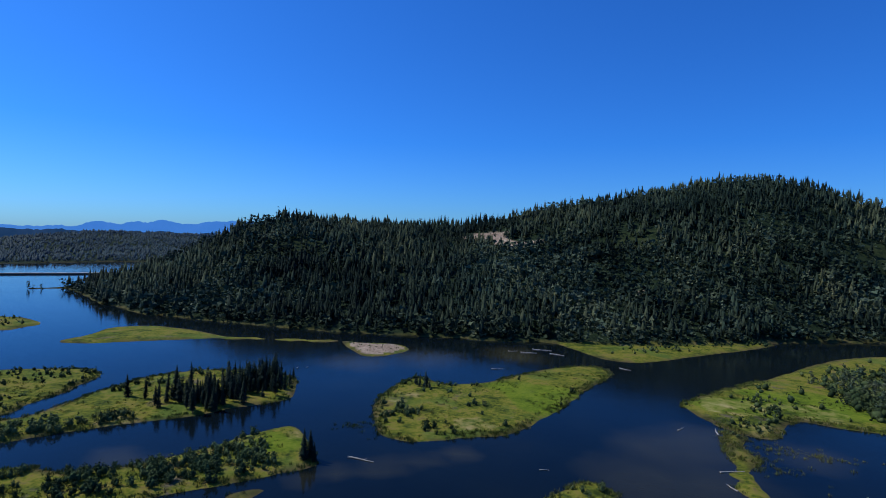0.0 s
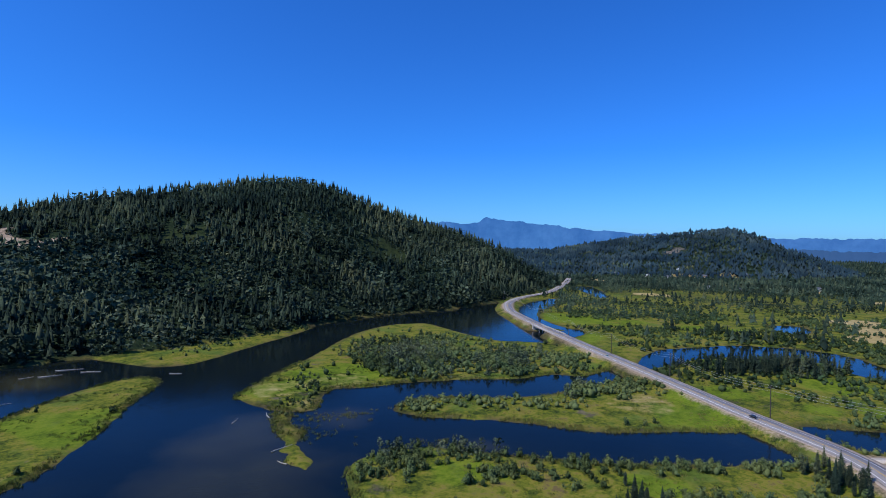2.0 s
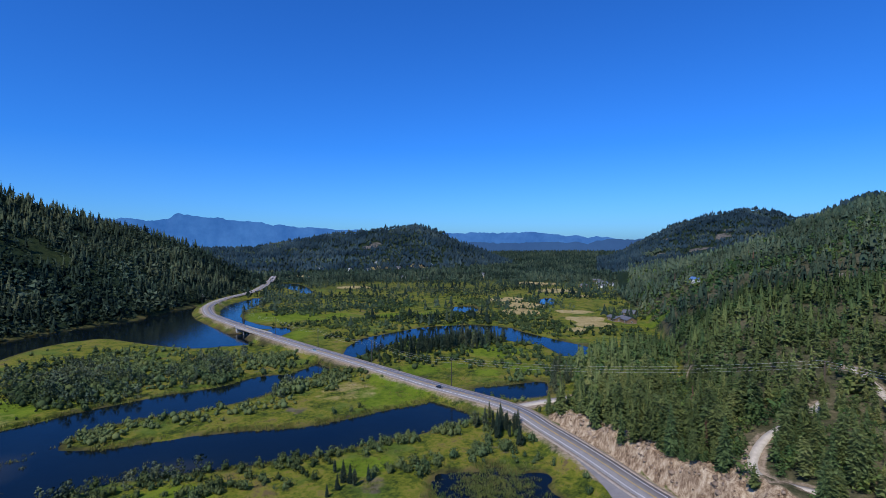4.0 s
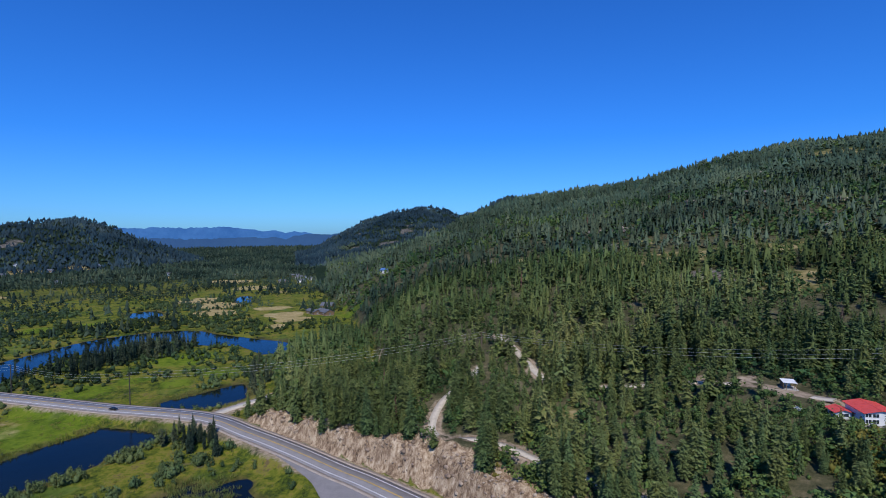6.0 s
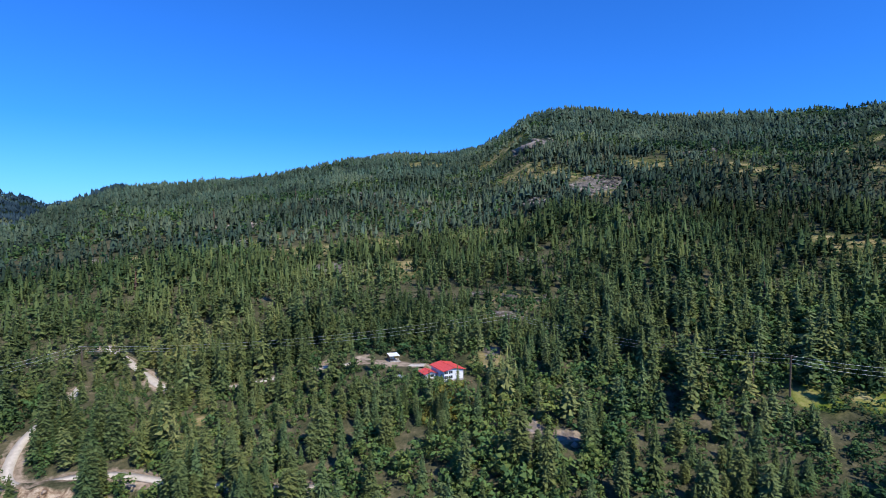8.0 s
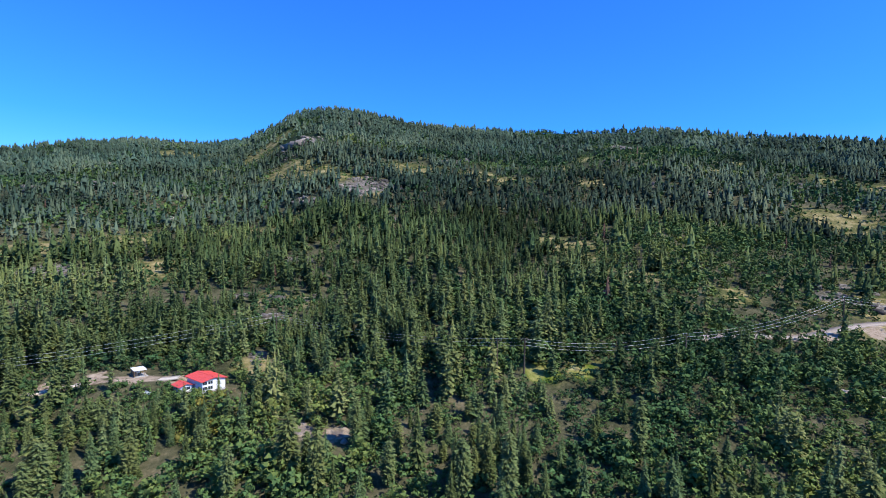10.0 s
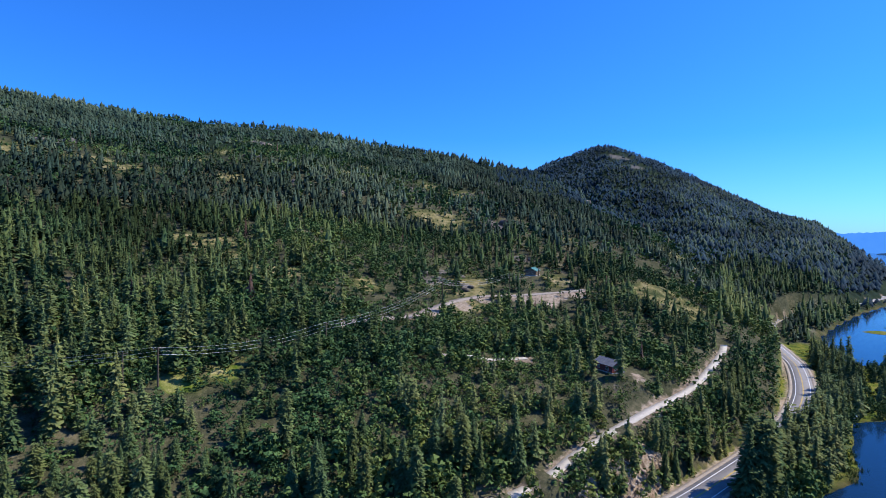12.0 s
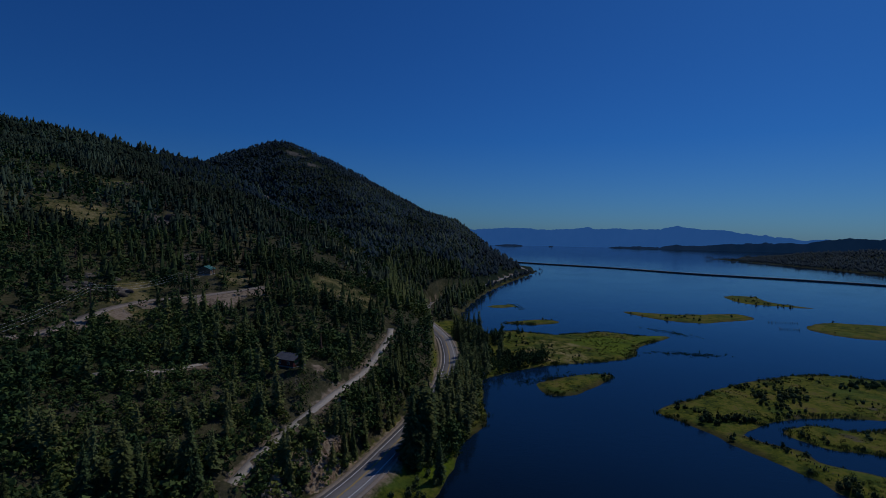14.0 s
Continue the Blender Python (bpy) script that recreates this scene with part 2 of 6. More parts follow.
def value_noise(x, y, size):
    """Smooth noise from 0 to 1 with lumps of that size, over arrays of places."""
    u, v = np.asarray(x) / size + 1000.0, np.asarray(y) / size + 1000.0
    i, j = np.floor(u).astype(int), np.floor(v).astype(int)
    a, b = u - i, v - j
    a, b = a * a * (3 - 2 * a), b * b * (3 - 2 * b)
    g = lambda p, q: LATTICE[p % 256, q % 256]
    return (g(i, j) * (1 - a) + g(i + 1, j) * a) * (1 - b) + (g(i, j + 1) * (1 - a) + g(i + 1, j + 1) * a) * b


def fbm(x, y, size, octaves=4):
    total, amp, norm = 0.0, 1.0, 0.0
    for k in range(octaves):
        total = total + amp * value_noise(x + 31.7 * k, y - 17.3 * k, size / 2 ** k)
        norm += amp
        amp *= 0.5
    return total / norm


def smooth(lo, hi, v):
    s = np.clip((v - lo) / (hi - lo), 0, 1)
    return s * s * (3 - 2 * s)


def rounded(points, closed=True, steps=5):
    """A smooth line through the points."""
    p = np.array(points, float)
    n = len(p)
    rows = []
    for k in range(n if closed else n - 1):
        if closed:
            a, b, c, d = p[k - 1], p[k], p[(k + 1) % n], p[(k + 2) % n]
        else:
            a, b, c, d = p[max(k - 1, 0)], p[k], p[k + 1], p[min(k + 2, n - 1)]
        for s in np.arange(steps) / steps:
            rows.append(0.5 * (2 * b + (c - a) * s + (2 * a - 5 * b + 4 * c - d) * s * s + (3 * b - a - 3 * c + d) * s ** 3))
    if not closed:
        rows.append(p[-1])
    return np.array(rows)


def inside(x, y, ring, reach=60.0):
    """How far places lie inside a ring (negative: outside), in metres; -reach or less far off."""
    res = np.full(x.shape, -reach)
    lo, hi = ring.min(0) - reach, ring.max(0) + reach
    near = (x > lo[0]) & (x < hi[0]) & (y > lo[1]) & (y < hi[1])
    if not near.any():
        return res
    px, py = x[near], y[near]
    best = np.full(px.shape, 1e18)
    odd = np.zeros(px.shape, bool)
    for (ax, ay), (bx, by) in zip(ring, np.roll(ring, -1, 0)):
        dx, dy = bx - ax, by - ay
        s = np.clip(((px - ax) * dx + (py - ay) * dy) / (dx * dx + dy * dy + 1e-9), 0, 1)
        best = np.minimum(best, (px - ax - s * dx) ** 2 + (py - ay - s * dy) ** 2)
        if by != ay:
            odd ^= ((ay > py) != (by > py)) & (px < (bx - ax) * (py - ay) / (by - ay) + ax)
    d = np.sqrt(best)
    res[near] = np.maximum(np.where(odd, d, -d), -reach)
    return res


def along(x, y, line, reach=60.0):
    """Distance to a line of (x, y, z) points, the height of the line there and the distance along it."""
    dist, height, run = np.full(x.shape, reach), np.zeros(x.shape), np.zeros(x.shape)
    lo, hi = line.min(0)[:2] - reach, line.max(0)[:2] + reach
    near = (x > lo[0]) & (x < hi[0]) & (y > lo[1]) & (y < hi[1])
    px, py = x[near], y[near]
    best, bz, br = np.full(px.shape, reach ** 2), np.zeros(px.shape), np.zeros(px.shape)
    gone = 0.0
    for (ax, ay, az), (bx, by, bz2) in zip(line[:-1], line[1:]):
        dx, dy = bx - ax, by - ay
        length = math.hypot(dx, dy)
        s = np.clip(((px - ax) * dx + (py - ay) * dy) / (length ** 2 + 1e-9), 0, 1)
        d = (px - ax - s * dx) ** 2 + (py - ay - s * dy) ** 2
        m = d < best
        best[m], bz[m], br[m] = d[m], (az + s * (bz2 - az))[m], (gone + s * length)[m]
        gone += length
    dist[near], height[near], run[near] = np.sqrt(best), bz, br
    return dist, height, run


# islands, bars and banks in the delta
ISLES = {
    "grove": [(-240, 200), (-210, 208), (-184, 222), (-161, 240), (-141, 251), (-124, 260), (-110, 273), (-91, 286), (-83, 300), (-89, 328), (-98, 342), (-127, 352), (-159, 349), (-181, 328), (-189, 306), (-194, 277), (-200, 252), (-225, 238)],
    "shrubs": [(-250, 248), (-212, 255), (-212, 273), (-209, 298), (-212, 329), (-223, 341), (-248, 343), (-278, 335), (-340, 310), (-330, 270)],
    "near": [(-175, 172), (-148, 176), (-123, 173), (-104, 178), (-88, 185), (-71, 193), (-59, 201), (-47, 209), (-50, 220), (-58, 238), (-71, 251), (-87, 236), (-101, 222), (-113, 210), (-128, 201), (-143, 198), (-160, 201), (-178, 190)],
    "bar": [(-73, 182), (-67, 188), (-61, 189), (-63, 183), (-67, 179)],
    "low": [(-304, 423), (-301, 455), (-302, 489), (-274, 504), (-235, 491), (-187, 462), (-213, 445), (-249, 433), (-277, 420)],
    "sand": [(-85, 457), (-67, 454), (-38, 451), (-24, 432), (-35, 412), (-55, 402), (-69, 418)],
    "spit": [(-196, 461), (-147, 460), (-86, 461), (-82, 452), (-145, 453), (-187, 452)],
    "middle": [(-35, 291), (-26, 331), (-12, 346), (6, 332), (30, 340), (56, 362), (86, 381), (112, 388), (119, 369), (92, 328), (75, 301), (53, 269), (33, 247), (14, 243), (-4, 238), (-19, 239), (-29, 247), (-33, 270)],
    "bank": [(100, 490), (143, 495), (181, 500), (228, 505), (273, 505), (315, 495), (261, 461), (208, 433), (161, 407), (136, 408), (120, 430)],
    "west": [(-520, 560), (-443, 533), (-418, 530), (-377, 502), (-376, 477), (-384, 461), (-450, 470)],
    "tuft": [(39, 188), (48, 196), (58, 202), (64, 196), (65, 190), (56, 182), (42, 181)],
    "point": [(140, 304), (162, 324), (201, 350), (253, 385), (309, 426), (378, 454), (422, 441), (417, 402), (404, 350), (404, 308), (431, 287), (405, 224), (380, 180), (370, 183), (336, 189), (324, 206), (297, 216), (271, 239), (241, 256), (213, 266), (190, 278), (175, 268), (163, 252), (150, 256), (142, 274), (139, 293)],
    "tongue": [(192, 223), (214, 227), (237, 214), (255, 194), (281, 178), (320, 171), (352, 158), (306, 77), (270, 100), (246, 122), (232, 147), (218, 173), (200, 196), (192, 210)],
    "weeds": [(143, 272), (132, 241), (120, 214), (114, 196), (114, 185), (122, 193), (127, 210), (139, 231), (146, 254)],
    "oval": [(-316, -102), (-332, -96), (-356, -82), (-366, -64), (-338, -67), (-305, -77), (-298, -88)],
    "marsh": [(-299, -30), (-314, -26), (-337, -13), (-364, -2), (-407, 24), (-438, 55), (-445, 90), (-440, 150), (-380, 230), (-330, 235), (-250, 150), (-225, 80), (-236, 43), (-245, 36), (-254, 26), (-265, 12), (-278, -3), (-291, -19)],
    "reach": [(-681, -111), (-691, -73), (-710, -31), (-745, 12), (-712, 31), (-670, 5), (-634, -27), (-643, -68)],
    "slip": [(-962, -2), (-992, 39), (-919, 58), (-870, 110), (-867, 68), (-873, 27)],
    "east": [(-667, 76), (-731, 106), (-735, 172), (-680, 190), (-633, 135), (-629, 105)],
    "strip": [(-521, -204), (-564, -175), (-556, -154), (-528, -170)],
    "strip_two": [(-628, -270), (-664, -249), (-642, -233), (-622, -252)],
}
POND_ISLE = [(-300, 27), (-318, 41), (-320, 59), (-335, 90), (-300, 95), (-287, 50), (-290, 36)]
PONDS = {
    "bend": [(798, 499), (745, 494), (677, 479), (597, 434), (532, 368), (505, 313), (509, 291), (537, 342), (575, 388), (639, 424), (706, 445)],
    "upper": [(1049, 609), (1070, 581), (927, 473), (853, 440), (931, 516)],
    "oxbow": [(392, 176), (459, 190), (503, 176), (553, 145), (575, 96), (566, 64), (519, 25), (469, -22), (438, -18), (434, 3), (476, 23), (483, 44), (529, 94), (500, 110), (482, 143), (446, 156), (398, 164)],
    "turnoff": [(325, 58), (337, 42), (353, 14), (318, 13), (307, 35), (313, 49)],
    "small": [(723, 155), (739, 130), (691, 116), (677, 140)],
    "small_two": [(846, 42), (869, 23), (782, 21), (784, 38)],
    "reeds": [(199, 47), (213, 36), (216, 16), (201, 4), (184, 4), (176, 21), (184, 42)],
    "bridge": [(428, 456), (493, 446), (472, 371), (480, 312), (520, 300), (505, 280), (461, 273), (430, 273), (409, 311), (409, 354), (423, 407)],
    "lagoon": [(-287, 9), (-303, 16), (-324, 32), (-336, 50), (-350, 85), (-330, 130), (-270, 100), (-265, 42), (-277, 32), (-280, 15)],
}
# the mainland: along the highway, round under the eye and on along the lake shore
MAINLAND = [(1600, 960), (901, 600), (764, 556), (676, 524), (600, 476), (540, 418), (462, 318), (402, 228), (347, 155), (303, 90), (276, 48), (247, 65), (229, 85), (210, 104), (196, 124), (183, 145), (173, 162), (163, 173), (149, 178), (134, 180), (119, 163), (100, 120), (80, 60), (40, 0), (-20, -50), (-100, -76), (-171, -89), (-189, -94), (-206, -99), (-232, -99), (-250, -106), (-302, -130), (-312, -131), (-334, -125), (-366, -108), (-397, -78), (-425, -62), (-469, -62)]
LAKESHORE = [(-534, -43), (-523, -73), (-524, -104), (-486, -136), (-479, -180), (-456, -190), (-463, -210), (-510, -245), (-624, -304), (-724, -328), (-891, -356), (-1147, -401), (-1252, -410), (-1509, -507), (-1700, -900), (-3400, -3600), (3400, -3600), (4900, 0), (4900, 2600)]
NORTH = [(-350, 1150), (200, 1000), (900, 800), (1600, 930), (5200, 2600), (5200, 5200), (-800, 5200)]
HIGHWAY = [(1250, 745, 4), (1075, 652, 4), (865, 555, 4), (735, 524, 4), (648, 488, 4), (580, 437, 4.5), (540, 395, 5), (463, 299, 6), (403, 211, 5), (356, 141, 4.5), (315, 81, 4), (283, 32, 4), (252, 9, 4), (225, -9, 4)]
HIGHWAY += [(200, -24, 4), (181, -36, 4), (122, -68, 4), (60, -93, 4), (0, -105, 4), (-70, -110, 4), (-137, -111, 4), (-184, -119, 4), (-235, -131, 4), (-282, -147, 4), (-331, -169, 4), (-388, -203, 4), (-421, -229, 4), (-500, -290, 4), (-620, -335, 4), (-724, -350, 4), (-891, -378, 4), (-1147, -423, 4), (-1240, -428, 4), (-1330, -470, 4), (-1500, -560, 4)]
# crests and slopes: bearing, then distance and height of the foot, the bank, two benches and the crest
MOUNTAIN = np.array([
    (95, 900, 1000, 6, 1100, 8, 1200, 12, 1300, 14), (98, 640, 700, 8, 800, 14, 1000, 20, 1300, 24),
    (100, 480, 520, 12, 650, 22, 900, 30, 1300, 34), (102, 215, 235, 16, 330, 24, 700, 40, 1300, 44),
    (105, 190, 200, 15, 235, 21, 600, 55, 1350, 62), (108, 176, 186, 15, 230, 22, 550, 62, 1400, 82),
    (112, 160, 170, 14, 230, 24, 520, 66, 1550, 138), (115.1, 152, 162, 14, 235, 26, 500, 68, 1650, 182),
    (119, 147, 158, 14, 250, 28, 480, 66, 1700, 195), (128, 132, 144, 13, 230, 30, 430, 66, 1700, 228)])
MOUNTAIN_SOUTH = np.array([
    (136.4, 125, 137, 12, 215, 34, 400, 66, 1700, 282), (142, 121, 134, 12, 210, 36, 390, 66, 1700, 306),
    (147, 119, 132, 12, 205, 38, 380, 66, 1690, 305), (151, 117, 130, 12, 205, 38, 370, 64, 1650, 320),
    (155.7, 115, 128, 12, 205, 38, 370, 70, 1550, 382), (158.3, 115, 128, 12, 205, 38, 370, 72, 1500, 391),
    (163, 114, 127, 12, 203, 38, 370, 74, 1500, 389), (167, 113, 126, 12, 200, 38, 380, 78, 1500, 362), (180, 115, 128, 12, 200, 40, 400, 85, 1450, 340)])
MOUNTAIN_WEST = np.array([
    (193, 119, 132, 12, 200, 38, 400, 85, 1400, 324), (203, 126, 139, 12, 210, 36, 400, 72, 1300, 272),
    (211, 138, 150, 12, 220, 34, 400, 64, 1250, 240), (217, 148, 160, 12, 230, 32, 420, 68, 1200, 207),
    (221, 157, 169, 13, 235, 30, 420, 62, 1100, 166), (227, 175, 188, 14, 240, 29, 400, 58, 950, 105),
    (231, 192, 205, 14, 250, 28, 400, 48, 850, 70), (235, 222, 236, 12, 290, 26, 420, 36, 750, 35)])
SLOPES = np.vstack([MOUNTAIN, MOUNTAIN_SOUTH, MOUNTAIN_WEST, np.array([(238, 256, 268, 10, 320, 20, 450, 24, 650, 20), (241, 316, 330, 8, 380, 12, 480, 12, 560, 8)])])
SLOPES[:, 9] += np.interp(SLOPES[:, 0], [98, 112, 150, 157, 164, 180, 200, 215, 230, 241], [4, 9, 12, 20, 16, 12, 14, 20, 12, 0])
# other hills: bearing, distance of the foot, distance and height of the crest
WOODED_HILL = np.array([
    (-38, 980, 1000, -4), (-35, 960, 990, 2), (-32.7, 760, 960, 12), (-29, 650, 950, 28), (-22, 574, 950, 80), (-20.4, 565, 950, 95), (-16.6, 535, 970, 108), (-11, 505, 990, 107),
    (-5, 492, 1000, 105), (0.9, 484, 1000, 105), (5.7, 479, 1000, 116), (9.8, 482, 1000, 136), (15.6, 490, 1030, 154), (20, 500, 1050, 167), (23.6, 520, 1080, 183),
    (26.6, 540, 1100, 197)])
WOODED_HILL_EAST = np.array([(31, 580, 1100, 202), (34.6, 620, 1100, 187), (37.2, 650, 1100, 165), (43.4, 705, 1150, 126), (47, 735, 1170, 111), (52.3, 860, 1200, 72), (55.1, 975, 1200, 36), (58, 1150, 1250, 8), (60, 1250, 1300, 0)])
VALLEY_HILL = np.array([(48, 1500, 2400, 60), (52.6, 1500, 2400, 64), (57.5, 1500, 2400, 68), (61.6, 1550, 2400, 100), (65.6, 1600, 2400, 124), (68.8, 1600, 2350, 140), (72.1, 1600, 2300, 150), (74.3, 1600, 2300, 158), (76.6, 1650, 2300, 134), (78.9, 1700, 2300, 82), (81.3, 1800, 2300, 48), (83.1, 1900, 2300, 14), (85, 2000, 2300, -6)])
EAST_HILL = np.array([(93, 1500, 2600, 6), (94.6, 1500, 2600, 20), (97.6, 1450, 2600, 90), (100, 1450, 2600, 148), (103.5, 1500, 2600, 198), (106.5, 1500, 2600, 216), (109, 1500, 2600, 198), (110.3, 1600, 2600, 175), (111.1, 1600, 2700, 192), (114, 1700, 2700, 175), (118, 1800, 2700, 150), (124, 1900, 2700, 60)])
SHORE_MOUNTAIN = np.array([(208, 1500, 2100, 240), (212, 1300, 2100, 290), (217.1, 1250, 2100, 311), (219.2, 1200, 2100, 340), (222.2, 1100, 2100, 382), (225.1, 900, 2100, 408), (228.1, 800, 2050, 366), (232.1, 700, 1950, 294), (236.6, 600, 1850, 208), (240.3, 520, 1750, 148), (243.3, 560, 1650, 121), (245.3, 720, 1550, 80), (247.6, 920, 1500, 42), (249.8, 1100, 1450, 14), (251.2, 1250, 1420, 0), (252.6, 1400, 1500, -6)])
WEST_SHORE = np.array([(268, 2700, 3000, -8), (269.3, 2630, 3200, -6), (272.6, 2400, 3200, 4), (276.8, 2150, 3100, 36), (281.8, 1900, 2900, 56), (300, 1700, 2700, 50), (320, 1650, 2700, 36), (323.2, 1650, 2700, 56), (328.2, 1700, 2700, 76), (335.2, 1700, 2700, 66), (345, 1800, 2800, 60), (356, 2000, 2800, 40)])
FAR_HILLS = [np.vstack([WOODED_HILL, WOODED_HILL_EAST]), VALLEY_HILL, EAST_HILL, SHORE_MOUNTAIN, WEST_SHORE]

FAR_HILLS[0][:, 3] += np.interp(FAR_HILLS[0][:, 0], [-36, -25, 0, 20, 45, 58], [0, 8, 10, 12, 8, 2])
FAR_HILLS[3][:, 3] += np.interp(FAR_HILLS[3][:, 0], [210, 225, 240, 252], [12, 18, 8, 0])
rings = {k: rounded(v) for k, v in ISLES.items()}
pond_rings = {k: rounded(v) for k, v in PONDS.items()}
pond_isle_ring = rounded(POND_ISLE)
mainland_ring = np.vstack([rounded(MAINLAND + LAKESHORE[:13], False, 4), np.array(LAKESHORE[13:], float)])
north_ring = np.array(NORTH, float)
highway_line = rounded(HIGHWAY, False, 6)
BRIDGE_AT = (470, 309)


def bearing_of(x, y):
    return np.degrees(np.arctan2(x, y)) % 360


def land_depth(x, y):
    """Metres inside the shoreline; negative over water."""
    ragged = (fbm(x, y, 14, 3) - 0.5) * 5 + (fbm(x, y, 55, 2) - 0.5) * 4
    d = np.maximum(inside(x, y, mainland_ring), inside(x, y, north_ring))
    for key, ring in rings.items():
        e = inside(x, y, ring)
        if key in ("weeds", "strip_two", "spit"):
            e = np.where(e > -8, e - 0.5 + (fbm(x, y, 9, 3) - 0.5) * 9, e)
        d = np.maximum(d, e)
    for key, ring in pond_rings.items():
        e = inside(x, y, ring)
        if key == "reeds":
            e = np.where(e > -12, e - 1 + (fbm(x, y, 10, 3) - 0.5) * 18, e)
        d = np.minimum(d, -e)
    d = np.maximum(d, inside(x, y, pond_isle_ring))
    return d + ragged * smooth(-40, -5, d) * 0.8


def hill_height(x, y):
    """Height of the hills, -60 where there are none, and how far up a slope a place lies (0 foot, 1 crest)."""
    r, b = np.hypot(x, y), bearing_of(x, y)
    z, up = np.full(x.shape, -60.0), np.zeros(x.shape)
    rough = (fbm(x, y, 160, 4) - 0.5) * 30 + (fbm(x, y, 38, 2) - 0.5) * 6
    m = (b > SLOPES[0, 0]) & (b < SLOPES[-1, 0])
    col = [np.interp(b[m], SLOPES[:, 0], SLOPES[:, k]) for k in range(1, 10)]
    foot, bank, zb, low, zl, mid, zm, crest, zc = col
    rm = r[m]
    h = np.where(rm < foot, -60.0, 0.0)
    for a, za, c, zd in ((foot, 3.0 + 0 * zb, bank, zb), (bank, zb, low, zl), (low, zl, mid, zm), (mid, zm, crest, zc)):
        seg = (rm >= a) & (rm < c)
        h = np.where(seg, za + (zd - za) * (rm - a) / (c - a), h)
    h = np.where(rm >= crest, zc - (rm - crest) * 0.3, h)
    s = np.clip((rm - foot) / (crest - foot), 0, 1)
    h = h + rough[m] * smooth(0.10, 0.35, s) * (1 - 0.75 * smooth(0.8, 1.0, s)) * (rm >= foot)
    z[m], up[m] = h, s
    for table in FAR_HILLS:
        bb = np.where(b > 300, b - 360, b) if table[0, 0] < 0 else b
        m = (bb > table[0, 0]) & (bb < table[-1, 0])
        foot, crest, zc = [np.interp(bb[m], table[:, 0], table[:, k]) for k in (1, 2, 3)]
        s = np.clip((r[m] - foot) / (crest - foot), 0, 1)
        h = np.where(r[m] < foot, -60.0, 1.5 + (zc - 1.5) * (0.75 * s + 0.25 * s * s * (3 - 2 * s)))
        h = np.where(r[m] > crest, zc - (r[m] - crest) * 0.25, h)
        h = h + rough[m] * np.clip(zc / 120, 0, 1) * smooth(0.03, 0.3, s) * (1 - 0.75 * smooth(0.8, 1.0, s)) * (r[m] >= foot)
        better = h > z[m]
        z[m], up[m] = np.where(better, h, z[m]), np.where(better, s, up[m])
    return z, up


def knoll(x, y):
    """The low wooded rise behind the side road."""
    return 15 * np.exp(-(((x - 365) / 75) ** 2 + ((y + 62) / 42) ** 2)) + 9 * np.exp(-(((x - 285) / 40) ** 2 + ((y + 38) / 26) ** 2))


def side_bank(x, y):
    u, w = ((x - 181) * 102 + (y + 36) * 68) / 122.6, ((x - 181) * 68 - (y + 36) * 102) / 122.6
    top = 14 - 0.055 * np.clip(u, 0, 130)
    return top * smooth(6.5, 15, w) * (1 - smooth(34, 75, w)) * smooth(-30, -5, u) * (1 - smooth(88, 112, u))


def raw_height(x, y):
    d = land_depth(x, y)
    base = np.clip(d * 0.16, -2.2, 0.85) + (fbm(x, y, 30, 3) - 0.4) * 0.5 * smooth(2, 10, d)
    base = np.where(d > 0, base + knoll(x, y), base)
    z, up = hill_height(x, y)
    # the rock bank between the side road and the lay-by
    bank = side_bank(x, y)
    base = np.where(d > 0, np.maximum(base, bank), base)
    return np.maximum(base, z), d, (z > base) | (bank > 2.5), up


def spot(x, y):
    """The height of the bare slope at one place."""
    return float(raw_height(np.array([float(x)]), np.array([float(y)]))[0][0])


def draped(points, steps=6):
    """A smooth line over the slope, with its bumps evened out."""
    p = rounded(points, False, steps)
    z = raw_height(p[:, 0], p[:, 1])[0]
    for _ in range(12):
        z[1:-1] = 0.25 * z[:-2] + 0.5 * z[1:-1] + 0.25 * z[2:]
    return np.column_stack([p, z])


# gravel roads: up to the white house, along the bench, and up behind the lake highway
GRAVEL_ROADS = {
    "house_road": (draped([(236, -97), (224, -85), (213, -71), (202, -63), (192, -59), (184, -61), (178, -70), (168, -78), (155, -84), (142, -90), (128, -97), (112, -108)]), 1.6),
    "side_road": (draped([(285, 32), (291, 27.5), (298, 20), (304, 10), (309, -6), (312, -22)]), 2.8),
    "bench_road": (draped([(270, -122), (251, -121), (226, -118), (206, -117), (194, -125), (184, -133), (173, -145), (160, -157), (146, -164), (132, -167), (120, -171)]), 1.8),
    "lake_road": (draped([(-50, -128), (-84, -128), (-110, -131), (-127, -136), (-149, -141), (-171, -145), (-207, -154), (-236, -165), (-276, -184), (-298, -197)]), 1.9),
    "upper_road": (draped([(-70, -238), (-99, -249), (-117, -250), (-138, -262), (-158, -273), (-180, -277), (-204, -270), (-226, -270), (-251, -266)]), 3.2),
    "hollow_road": (draped([(-112, -205), (-123, -202), (-133, -196), (-150, -195)]), 1.7),
}


def road_gap(x, y):
    """Distance to the edge of the nearest road."""
    gap = along(x, y, highway_line, 40)[0] - 6
    for line, half in GRAVEL_ROADS.values():
        gap = np.minimum(gap, along(x, y, line, 40)[0] - half)
    return gap


HOMES = {"white": (107, -167), "red": (-180, -173), "green": (-238, -304), "shed": (136, -171)}


